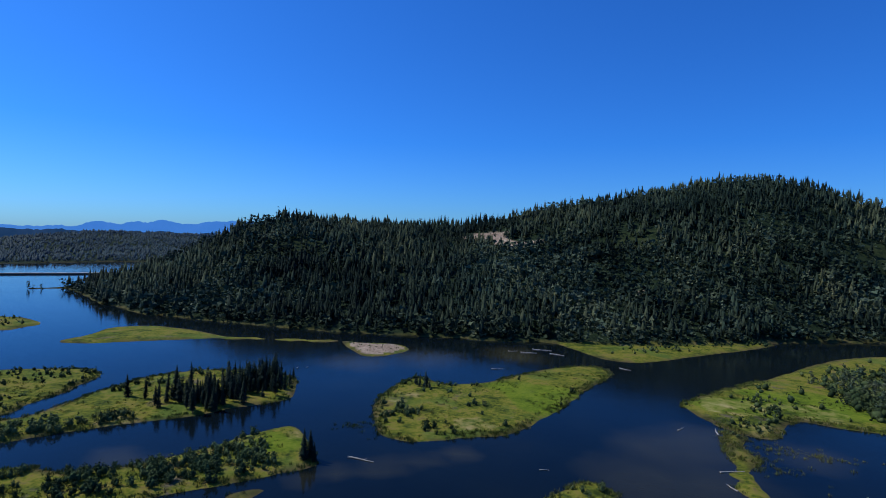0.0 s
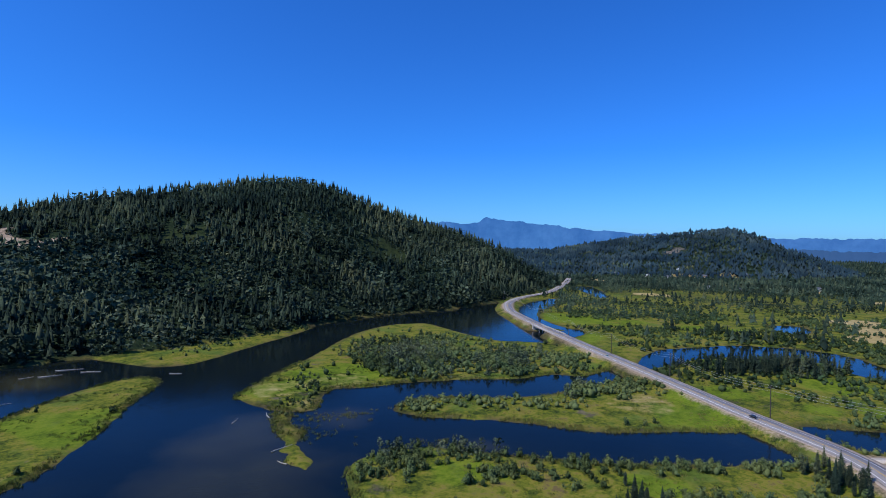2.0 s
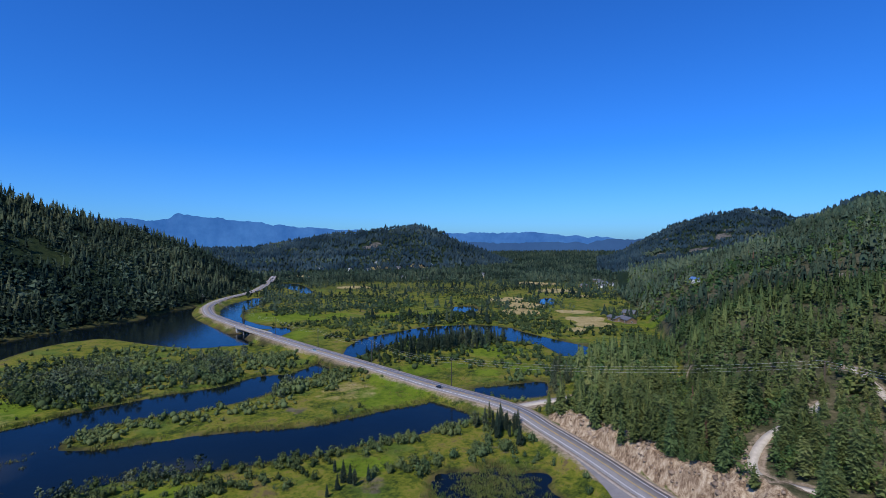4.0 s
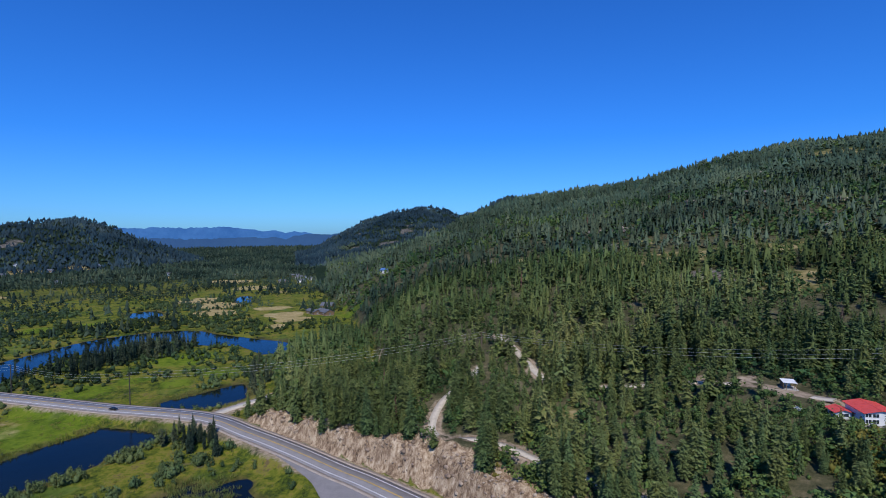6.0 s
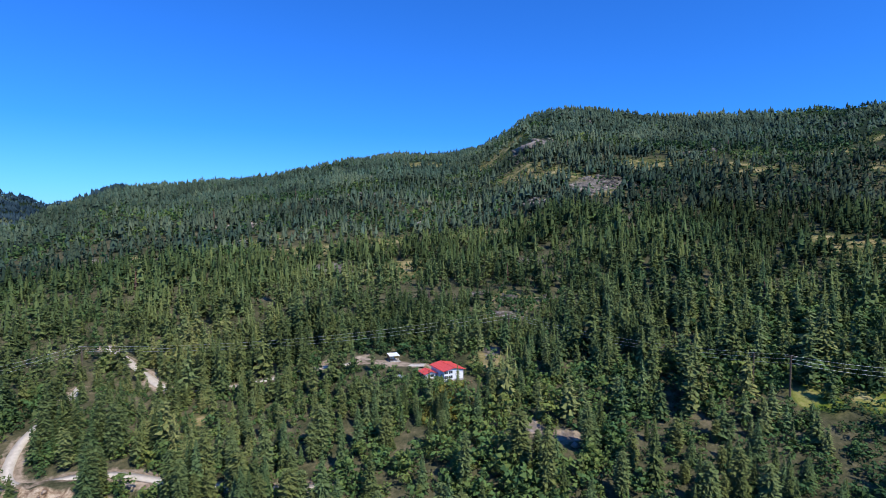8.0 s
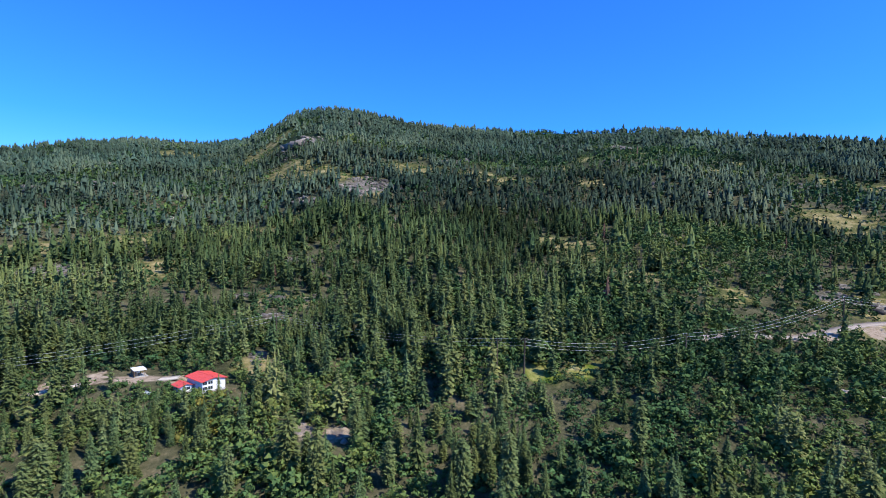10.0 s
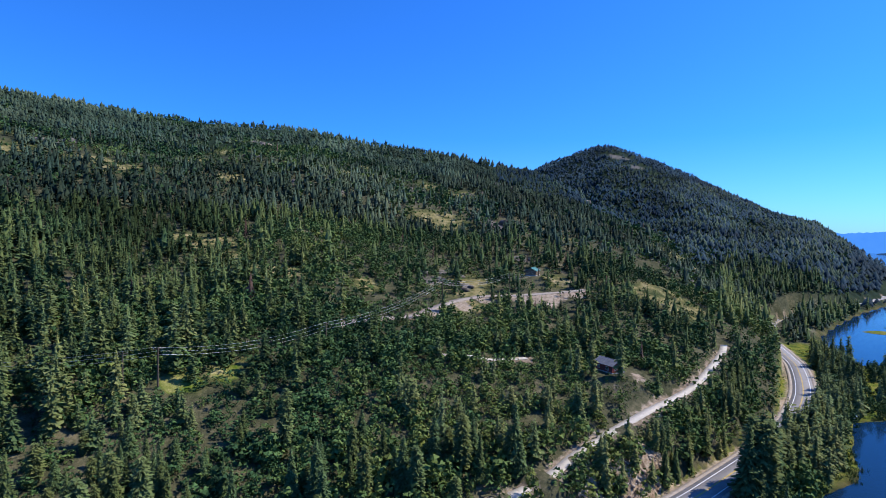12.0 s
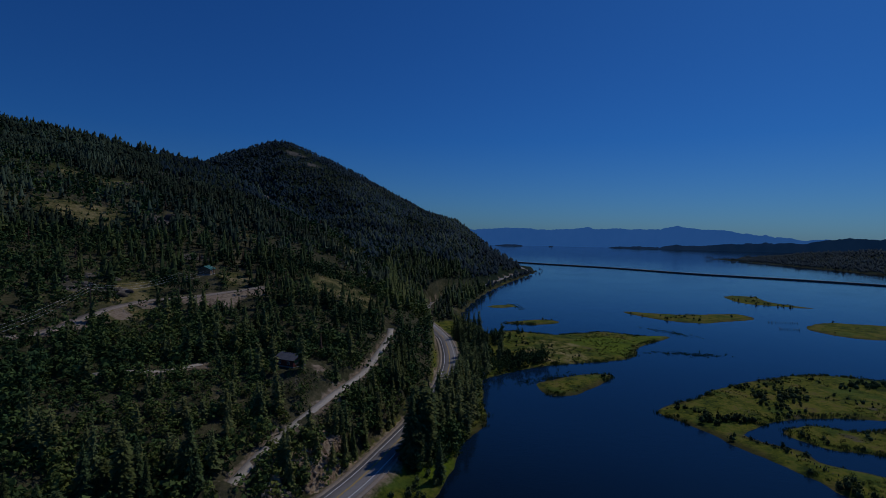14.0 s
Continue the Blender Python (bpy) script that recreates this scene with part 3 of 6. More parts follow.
def finished_height(x, y):
    z, d, hill, up = raw_height(x, y)
    for line, half in GRAVEL_ROADS.values():
        dist, lz, _ = along(x, y, line, 30)
        w = 1 - smooth(half + 0.8, half + 6, dist)
        z = z + (lz - z) * w
    dist, lz, run = along(x, y, highway_line, 60)
    w = 1 - smooth(6.5, 13.5, dist)
    w = w * smooth(16, 24, np.hypot(x - BRIDGE_AT[0], y - BRIDGE_AT[1]))
    south = np.where(z > lz + 2, 1 - smooth(6.5, 9.5, dist), w)
    z = z + (lz - 0.12 - z) * np.where(hill, south, w)
    crumble = smooth(8, 11, dist) * (1 - smooth(20, 30, dist)) * (np.hypot(x, y) < 340) * hill
    z = z + ((fbm(x, y, 9, 3) - 0.5) * 7 + (fbm(x, y, 2.5, 2) - 0.5) * 2.4) * crumble
    # the paved lay-by on the shore side
    lay = inside(x, y, LAYBY)
    z = np.where(lay > -8, z + (3.85 - z) * smooth(-8, -1, lay), z)
    for hx, hy in HOMES.values():
        g = np.hypot(x - hx, y - hy)
        if (g < 40).any():
            z = z + (HOME_LEVEL[(hx, hy)] - z) * (1 - smooth(9, 20, g))
    return z, d, hill, up


LAYBY = rounded([(241, 3), (229, 0.5), (216, -5), (204, -10), (192, -14), (176, -17), (158, -26), (140, -42), (128, -56), (140, -62), (175, -42), (200, -26)])
HOME_LEVEL = {p: spot(*p) for p in HOMES.values()}


# ---- ground, water and distance ----
def mesh_from(name, verts, faces):
    """A mesh from arrays: verts n x 3, faces m x 3 or m x 4."""
    me = bpy.data.meshes.new(name)
    verts, faces = np.asarray(verts, np.float32), np.asarray(faces, np.int32)
    n, k = faces.shape
    me.vertices.add(len(verts))
    me.vertices.foreach_set("co", verts.ravel())
    me.loops.add(n * k)
    me.loops.foreach_set("vertex_index", faces.ravel())
    me.polygons.add(n)
    me.polygons.foreach_set("loop_start", np.arange(0, n * k, k, dtype=np.int32))
    me.update(calc_edges=True)
    return me


def give(me, name, values):
    a = me.attributes.new(name, "FLOAT", "POINT")
    a.data.foreach_set("value", np.asarray(values, np.float32))


def shade_smooth(me):
    me.polygons.foreach_set("use_smooth", np.ones(len(me.polygons), bool))


RINGS = np.concatenate([[0.0, 20, 40, 58], 70 * 1.0145 ** np.arange(0, 150), 70 * 1.0145 ** 150 * 1.022 ** np.arange(0, 110)])
RINGS = RINGS[RINGS < 4880]
SPOKES = 640


def fan(radii, spokes):
    a = np.arange(spokes) * 2 * math.pi / spokes
    r, b = np.meshgrid(radii, a, indexing="ij")
    x, y = (r * np.sin(b)).ravel(), (r * np.cos(b)).ravel()
    i, j = np.meshgrid(np.arange(len(radii) - 1), np.arange(spokes), indexing="ij")
    k = (j + 1) % spokes
    f = np.stack([i * spokes + j, (i + 1) * spokes + j, (i + 1) * spokes + k, i * spokes + k], -1).reshape(-1, 4)
    return x, y, f[:, ::-1]


def patch(x, y, places):
    """1 within round patches (x, y, size), with ragged edges."""
    v = np.zeros(x.shape)
    for px, py, size in places:
        v = np.maximum(v, 1 - smooth(0.6, 1.1, np.hypot(x - px, y - py) / size + (fbm(x, y, size * 0.7, 3) - 0.5) * 0.9))
    return v


def at(bearing, distance):
    return distance * math.sin(radians(bearing)), distance * math.cos(radians(bearing))


# bare rock on the mountain and grassy openings, by bearing, distance and size
CRAGS = [(2009, -522, 50), (2100, -560, 44), (1960, -505, 30), (2197, -352, 40), (2150, -375, 34), (552, -565, 40), (539, -611, 48), (174, -541, 36), (165, -582, 38), (382, -870, 46), (283, -257, 14), (255, -266, 18), (102, -196, 7), (150, -266, 9), (108, -262, 8), (129, -258, 9), (118, -236, 6), (401, -889, 30), (69, -159, 4), (57, -160, 4), *[(*at(b, d), s) for b, d, s in ((159, 1400, 50), (161, 1380, 40), (215, 900, 30), (222, 1500, 50), (226.5, 1900, 60), (228, 1750, 60), (103, 1900, 60), (99, 1900, 40), (69, 2000, 60), (172, 800, 24), (205, 640, 18), (207, 1050, 26), (193, 620, 20), (127, 620, 22), (214, 560, 20))]]
OPENINGS = [(266, -622, 46), (303, -655, 42), (335, -705, 42), (240, -575, 30), (714, -1027, 90), (640, -940, 60), (200, -600, 30), (223, -579, 36), (250, -620, 34), (507, -993, 70), (470, -900, 50), (156, -708, 44), (-24, -401, 30), (-33, -345, 24), (-8, -200, 9), (-22, -202, 9), (-31, -208, 7), (174, -105, 9), (-4, -206, 8), (-24, -204, 7), (-110, -297, 14), (205, -424, 26), (-42, -381, 28), (-158, -262, 16), (-60, -320, 20), (60, -700, 44), (-80, -620, 30), (100, -185, 10), (-250, -290, 16), (130, -262, 15), (112, -256, 11), *[(*at(b, d), s) for b, d, s in ((232, 760, 36), (208, 560, 36), (20, 800, 34), (150, 480, 26), (118, 500, 24), (178, 640, 34), (197, 760, 34), (-14, 800, 34), (40, 900, 40))]]
CUTS = [(-132, -254, 8), (-157, -262, 8), (-128, -193, 5), (-148, -191, 5), (-99, -249, 7), (-117, -249, 8), (-176, -270, 8), (-202, -264, 14), (-222, -264, 15), (-243, -262, 12), (-212, -252, 8), (73, 877, 46), (129, 800, 34), (95, 835, 34), (226, 604, 12), (322, -61, 9), (321, -47, 7), (134, -167, 9), (176, -74, 5), (160, -82, 5), (69, -159, 5), (57, -160, 5), (-186, -161, 5), (290, 27, 8), (283, 31, 6), (196, -60, 5), (150, -168, 6), (163, -161, 5)]
SCREE = [(-170, -158, 7), (126, -222, 10), (112, -238, 11), (100, -225, 8), (110, -254, 14), (130, -262, 12), (108, -258, 10), (150, -266, 11), (120, -248, 14), (255, -266, 20), (283, -257, 15), (-185, -163, 6), (172, -76, 7), (150, -84, 6), (60, -160, 8), (-250, -285, 14), (400, -880, 30), (180, -560, 30), (545, -590, 34)]
STRAW = [(1560, 560, 40), (1620, 460, 40), (1480, 300, 46), (1330, 220, 40), (640, -20, 26), (600, -28, 22), (690, 60, 30), (760, 60, 34), (820, 90, 40), (700, -10, 24), (560, -10, 16), (990, 20, 40), (900, -20, 26), (1150, 60, 50), (1000, 420, 40), (1400, 400, 60), (1300, 700, 50), (1250, 520, 40)]
LUSH = [(383, 82, 16), (366, 56, 16), (380, 32, 15), (604, 380, 22), (580, 325, 24), (613, 278, 26), (627, 219, 24), (645, 178, 18), (557, 354, 24), (577, 288, 20), (-8, -200, 9), (-22, -202, 8), (600, -92, 24), (650, -100, 20), (-195, -98, 17), (-180, -93, 12), (-212, -101, 14), (360, 100, 26), (330, 110, 26), (300, 100, 30), (470, 270, 40), (590, 330, 60), (-475, -85, 40), (-440, -72, 26), (-520, -60, 24), (230, 300, 40), (170, 300, 30), (200, 310, 30), (60, 310, 40), (-70, 230, 16), (160, 140, 20), (200, 80, 16), (430, 60, 30)]
BROWN = [(-400, -110, 40), (-440, -120, 30), (165, 300, 26), (205, 290, 26), (160, 260, 16), (-60, 240, 12), (-20, 300, 14), (300, 130, 30), (20, 260, 14), (-150, 245, 20)]

spots = np.random.RandomState(5)
CRAGS += [(*at(spots.uniform(112, 234), spots.uniform(330, 1150)), spots.uniform(9, 20)) for _ in range(36)]
OPENINGS += [(*at(spots.uniform(112, 234), spots.uniform(300, 1100)), spots.uniform(17, 42)) for _ in range(30)]
# stands that are denser, darker in tone and poorer in broadleaved trees
DARK_STAND = [(*at(-14, 620), 110), (*at(-4, 540), 70), (*at(8, 540), 60), (*at(163, 250), 50), (*at(166, 330), 70), (*at(158, 300), 45), (*at(180, 430), 130), (*at(172, 520), 150), (*at(190, 560), 150), (*at(184, 330), 80), (*at(212, 1000), 200), (*at(222, 700), 160)]
gx, gy, gf = fan(RINGS, SPOKES)
gz, gd, ghill, _ = finished_height(gx, gy)
ground_mesh = mesh_from("ground", np.column_stack([gx, gy, gz]), gf)
shade_smooth(ground_mesh)
gdist = np.hypot(gx, gy)
hill_soft = ghill.astype(float)
give(ground_mesh, "marsh", np.maximum((1 - hill_soft) * smooth(1500, 900, gdist + (fbm(gx, gy, 140, 3) - 0.5) * 500), patch(gx, gy, OPENINGS) * np.where(gy > 0, 0.08, 0.36)))
cut_bank = np.zeros(gx.shape)
hd, hz, _ = along(gx, gy, highway_line, 60)
near_cut = ghill & (hd > 6.5) & (hd < 24) & (gdist < 330) & ((gx > 105) | ((gx < -118) & (gx > -165)))
cut_bank[near_cut] = (1 - smooth(17, 24, hd))[near_cut] * smooth(0.38, 0.5, fbm(gx, gy, 40, 2)[near_cut] + 0.1)
give(ground_mesh, "rock", patch(gx, gy, CRAGS) * hill_soft)
give(ground_mesh, "cliff", cut_bank)
give(ground_mesh, "dirt", np.maximum.reduce([patch(gx, gy, CUTS), patch(gx, gy, SCREE) * 0.75, 1 - smooth(0.5, np.where(ghill, 4.5, 10.5), np.abs(road_gap(gx, gy)) + (fbm(gx, gy, 9, 2) - 0.5) * 4), (inside(gx, gy, rings["sand"]) > 3.0) * 1.0]))
# where the floor takes the painted gap shade: river hill and far land
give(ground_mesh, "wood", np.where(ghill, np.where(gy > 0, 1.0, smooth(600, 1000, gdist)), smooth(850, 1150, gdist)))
give(ground_mesh, "straw", np.maximum.reduce([patch(gx, gy, STRAW), 0.44 * patch(gx, gy, BROWN), 0.46 * patch(gx, gy, OPENINGS) * (gy < 0)]))
give(ground_mesh, "lush", patch(gx, gy, LUSH) * 0.58)
give(ground_mesh, "wet", np.maximum(smooth(0.15, -0.15, gz), 0.75 * (1 - hill_soft) * smooth(7, 1, gd) * smooth(0.44, 0.58, fbm(gx + 70, gy, 26, 3)) * (gdist < 900)))
ground = tagged(new("ground", ground_mesh), "marsh, forest floor and bare dirt over valley and slopes", "ground", kind="structure")
ground_mesh.materials.append(GROUND)

SHOALS = [(-52, 196, 7), (-40, 200, 7), (-28, 205, 7), (-16, 211, 7), (-4, 218, 7), (6, 226, 7), (108, 235, 34), (95, 200, 40), (125, 250, 24), (-20, 210, 12), (-40, 205, 10), (10, 225, 10), (160, 230, 20), (180, 150, 14), (-60, 385, 30), (-10, 400, 36), (60, 420, 30), (-110, 205, 12), (-130, 212, 12), (-270, -75, 10)]
wx, wy, wf = fan(np.concatenate([[0.0, 40], 60 * 1.045 ** np.arange(0, 46), 480 * 1.16 ** np.arange(0, 17)]), 200)
water_mesh = mesh_from("water", np.column_stack([wx, wy, np.zeros(wx.shape)]), wf)
shoal = np.zeros(wx.shape)
for sx, sy, size in SHOALS:
    shoal = np.maximum(shoal, np.exp(-((wx - sx) ** 2 + (wy - sy) ** 2) / (1.2 * size * size)))
give(water_mesh, "shoal", shoal * (0.35 + 0.5 * fbm(wx, wy, 30, 3)))
# western water that gets the painted sky reflection
give(water_mesh, "lake", smooth(-120, -260, wx) * smooth(420, 60, wy))
water_mesh.materials.append(WATER)
tagged(new("water", water_mesh), "dark blue rippled river and lake water", "water", kind="structure")


def far_range(crest, distance, material, rough=34):
    """A range of mountains beyond the valley: bearing and height of its crest."""
    t = np.array(crest, float)
    b = np.arange(t[0, 0], t[-1, 0], 0.12)
    top = np.interp(b, t[:, 0], t[:, 1]) + (fbm(b * 40, b * 0 + 5, 40, 4) - 0.5) * rough * (distance / 4700) + (fbm(b * 40, b * 0 + 50, 9, 3) - 0.5) * 0.4 * rough
    rows = []
    for s, out_by in ((0.0, 0), (0.35, 30), (0.7, 60), (1.0, 90)):
        d = distance + out_by + (fbm(b * 30, b * 0 + s * 90, 30, 3) - 0.5) * 40
        z = -30 + (top + 30) * s
        rows.append(np.column_stack([d * np.sin(np.radians(b)), d * np.cos(np.radians(b)), z]))
    n = len(b)
    v = np.vstack(rows)
    f = [(k * n + i, k * n + i + 1, (k + 1) * n + i + 1, (k + 1) * n + i) for k in range(3) for i in range(n - 1)]
    me = mesh_from("backdrop", v, np.array(f))
    shade_smooth(me)
    me.materials.append(material)
    return tagged(new("backdrop", me), "blue hazy mountain range on the horizon", "mountain", kind="structure")


# haze tones: the blue of the air is put into the emission
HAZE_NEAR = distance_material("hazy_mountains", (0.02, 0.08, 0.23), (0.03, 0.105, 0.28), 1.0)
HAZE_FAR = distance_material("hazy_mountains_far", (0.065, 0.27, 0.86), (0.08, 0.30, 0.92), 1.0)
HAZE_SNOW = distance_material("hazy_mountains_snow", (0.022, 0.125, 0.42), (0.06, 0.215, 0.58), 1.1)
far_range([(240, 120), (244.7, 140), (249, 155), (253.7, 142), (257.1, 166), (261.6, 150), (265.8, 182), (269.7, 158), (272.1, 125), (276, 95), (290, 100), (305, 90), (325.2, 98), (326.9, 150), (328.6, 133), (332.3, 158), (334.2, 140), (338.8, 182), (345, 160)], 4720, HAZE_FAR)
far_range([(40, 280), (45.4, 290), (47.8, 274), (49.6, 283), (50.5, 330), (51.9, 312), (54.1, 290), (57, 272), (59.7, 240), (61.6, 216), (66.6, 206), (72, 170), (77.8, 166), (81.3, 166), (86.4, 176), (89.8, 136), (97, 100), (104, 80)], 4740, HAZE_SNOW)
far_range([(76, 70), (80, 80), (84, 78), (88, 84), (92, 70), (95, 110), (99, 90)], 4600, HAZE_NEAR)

HAZE_WOOD = distance_material("hazy_wooded_hills", (0.010, 0.040, 0.105), (0.018, 0.058, 0.14), 1.0)
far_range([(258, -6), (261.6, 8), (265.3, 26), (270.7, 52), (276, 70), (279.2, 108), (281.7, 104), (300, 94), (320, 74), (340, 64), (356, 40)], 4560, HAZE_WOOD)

# two wooded islets far out, their blue haze painted in the glow
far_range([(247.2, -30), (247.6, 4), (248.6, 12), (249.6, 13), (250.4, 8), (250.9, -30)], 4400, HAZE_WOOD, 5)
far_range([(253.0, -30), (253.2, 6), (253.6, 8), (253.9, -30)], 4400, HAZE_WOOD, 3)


# ---- roads and bridge ----
def part(name, me, material, parent, label=""):
    """One mesh object under a thing or under a part."""
    if not isinstance(me, bpy.types.Mesh):
        bm, me = me, bpy.data.meshes.new(name)
        bm.to_mesh(me)
        bm.free()
    if not me.materials:
        me.materials.append(material)
    ob = new(name, me)
    ob.parent = parent
    if label:
        ob["label"] = label
    return ob


def thing(name, place, label, category, group="", kind=""):
    ob = new(name)
    ob.empty_display_size = 0.5
    ob.matrix_world = place
    return tagged(ob, label, category, group, kind)


def ribbon(line, offset, half, lift, thick=0.0):
    """A strip along a line of (x, y, z), shifted sideways."""
    p = np.asarray(line, float)
    d = np.gradient(p[:, :2], axis=0)
    d /= np.linalg.norm(d, axis=1)[:, None] + 1e-9
    side = np.column_stack([d[:, 1], -d[:, 0]])
    a, b = p[:, :2] + side * (offset - half), p[:, :2] + side * (offset + half)
    n = len(p)
    v = np.vstack([np.column_stack([a, p[:, 2] + lift]), np.column_stack([b, p[:, 2] + lift])])
    i = np.arange(n - 1)
    f = [np.column_stack([i, i + n, i + 1 + n, i + 1])]
    if thick:
        v = np.vstack([v, v - [0, 0, thick]])
        f += [np.column_stack([i + 2 * n, i + 1 + 2 * n, i + 1 + 3 * n, i + 3 * n]), np.column_stack([i, i + 1, i + 1 + 2 * n, i + 2 * n]), np.column_stack([i + n, i + 3 * n, i + 1 + 3 * n, i + 1 + n])]
    return mesh_from("strip", v, np.vstack(f))


SHOULDER = worn("shoulder_gravel", (0.24, 0.195, 0.155), (0.44, 0.37, 0.30), 0.5, 0.95, 0.2)
highway = thing("highway", Matrix(), "two-lane grey asphalt highway with white edge lines and yellow centre line", "road", kind="structure")
part("roadway", ribbon(highway_line, 0, 5.2, 0.10, 0.4), ASPHALT, highway)
for side in (-1, 1):
    part("shoulder", ribbon(highway_line, side * 6.1, 0.95, 0.03, 0.3), SHOULDER, highway, "pale gravel shoulder")
part("edge_line", ribbon(highway_line, -3.6, 0.16, 0.13), PAINT_WHITE, highway, "solid white edge line")
part("edge_line", ribbon(highway_line, 3.6, 0.16, 0.13), PAINT_WHITE, highway, "solid white edge line")
part("centre_line", ribbon(highway_line, -0.16, 0.09, 0.13), PAINT_YELLOW, highway, "solid yellow centre line")
part("centre_line", ribbon(highway_line, 0.16, 0.09, 0.13), PAINT_YELLOW, highway, "solid yellow centre line")
bm = bmesh.new()
bm.faces.new([bm.verts.new((x, y, 4.02)) for x, y in LAYBY])
bmesh.ops.recalc_face_normals(bm, faces=bm.faces)
for f in bm.faces:
    if f.normal.z < 0:
        f.normal_flip()
part("lay_by", bm, ASPHALT, highway, "wide paved lay-by beside the lane")
for name, (line, half) in GRAVEL_ROADS.items():
    me = ribbon(line, 0, half, 0.3, 0.6)
    me.materials.append(SHOULDER if name == "upper_road" else GRAVEL)
    tagged(new(name, me), "pale gravel track winding between the conifers", "gravel road", kind="structure")


def box(bm, x0, y0, z0, x1, y1, z1, bevel=0.0):
    r = bmesh.ops.create_cube(bm, size=1.0)
    vs = r["verts"]
    bmesh.ops.scale(bm, verts=vs, vec=(x1 - x0, y1 - y0, z1 - z0))
    bmesh.ops.translate(bm, verts=vs, vec=((x0 + x1) / 2, (y0 + y1) / 2, (z0 + z1) / 2))
    if bevel:
        es = list({e for v in vs for e in v.link_edges})
        bmesh.ops.bevel(bm, geom=es, offset=bevel, segments=2, profile=0.6, affect="EDGES")
    return vs


def boxed(*args, bevel=0.0):
    bm = bmesh.new()
    box(bm, *args, bevel=bevel)
    return bm


def tube(bm, a, b, ra, rb, sides=8):
    """A tapered round bar between two places."""
    a, b = Vector(a), Vector(b)
    r = bmesh.ops.create_cone(bm, cap_ends=True, segments=sides, radius1=ra, radius2=rb, depth=(b - a).length)
    q = (b - a).to_track_quat("Z", "Y").to_matrix().to_4x4()
    bmesh.ops.transform(bm, matrix=Matrix.Translation((a + b) / 2) @ q, verts=r["verts"])


def tubed(a, b, ra, rb, sides=8):
    bm = bmesh.new()
    tube(bm, a, b, ra, rb, sides)
    return bm


def build_bridge():
    m = pose(463, 299, 0, 0, 0, math.degrees(math.atan2(88, 60)))
    b = thing("road_bridge", m, "low concrete highway bridge over the channel", "bridge")
    part("deck", boxed(-30, -5.6, 5.0, 30, 5.6, 5.75, bevel=0.05), CONCRETE, b)
    for s in (-1, 1):
        part("parapet", boxed(-30, s * 5.5 - 0.15, 5.75, 30, s * 5.5 + 0.15, 6.9, bevel=0.04), CONCRETE, b)
        part("abutment", boxed(s * 29 - 1.5, -5.4, -2, s * 29 + 1.5, 5.4, 5.0, bevel=0.05), CONCRETE, b)
    for x in (-15, 0, 15):
        for y in (-3.5, 0, 3.5):
            part("pier", tubed((x, y, -2.2), (x, y, 4.5), 0.5, 0.5, 10), CONCRETE, b)
        part("pier_cap", boxed(x - 0.7, -5, 4.3, x + 0.7, 5, 5.0, bevel=0.05), CONCRETE, b)


build_bridge()

# the railway causeway across the lake
CAUSEWAY = rounded([(-1760, -700, 2.5), (-1673, -581, 2.5), (-1606, -298, 2.5), (-1503, -68, 2.5), (-1463, 135, 2.5), (-1411, 296, 2.5), (-1280, 560, 2.5), (-1050, 840, 2.5), (-808, 985, 2.5), (-715, 1030, 2.5), (-600, 1090, 2.5)], False, 5)
causeway = thing("causeway", Matrix(), "long low stone causeway with a track across the lake", "causeway", kind="structure")
part("embankment", ribbon(CAUSEWAY, 0, 6.5, 0.0, 4.5), worn("causeway_stone", (0.05, 0.05, 0.045), (0.16, 0.15, 0.13), 0.3, 0.9), causeway)
part("track_bed", ribbon(CAUSEWAY, 0, 2.4, 0.6, 0.7), GRAVEL, causeway)


# ---- trees: shapes ----
rng = np.random.RandomState(11)


def star_conifer(height, width, layers, points, seed, low=0.10):
    """A conifer as ragged skirts of boughs, one below the other, round a stem; vertices and triangles."""
    g = np.random.RandomState(seed)
    v, f = [], []
    for k in range(layers):
        z1 = height * (1 - (1 - low) * k / (layers + 0.6))
        z0 = height * (1 - (1 - low) * (k + 1.6) / (layers + 0.6))
        rad = width * 0.5 * ((k + 1.0) / layers) ** 0.8 * g.uniform(0.85, 1.12)
        off = g.normal(0, 0.02 * width, 2)
        base = len(v)
        v.append((off[0], off[1], z1))
        n = points * 2
        turn = g.uniform(0, 6.3)
        for i in range(n):
            a = turn + i * 2 * math.pi / n + g.uniform(-0.12, 0.12)
            out = rad * (g.uniform(0.85, 1.2) if i % 2 == 0 else g.uniform(0.45, 0.66))
            dz = height / layers * (g.uniform(-0.15, 0.15) if i % 2 == 0 else g.uniform(0.25, 0.5))
            v.append((off[0] + out * math.cos(a), off[1] + out * math.sin(a), z0 + dz))
        for i in range(n):
            f.append((base, base + 1 + i, base + 1 + (i + 1) % n))
    return np.array(v), np.array(f)


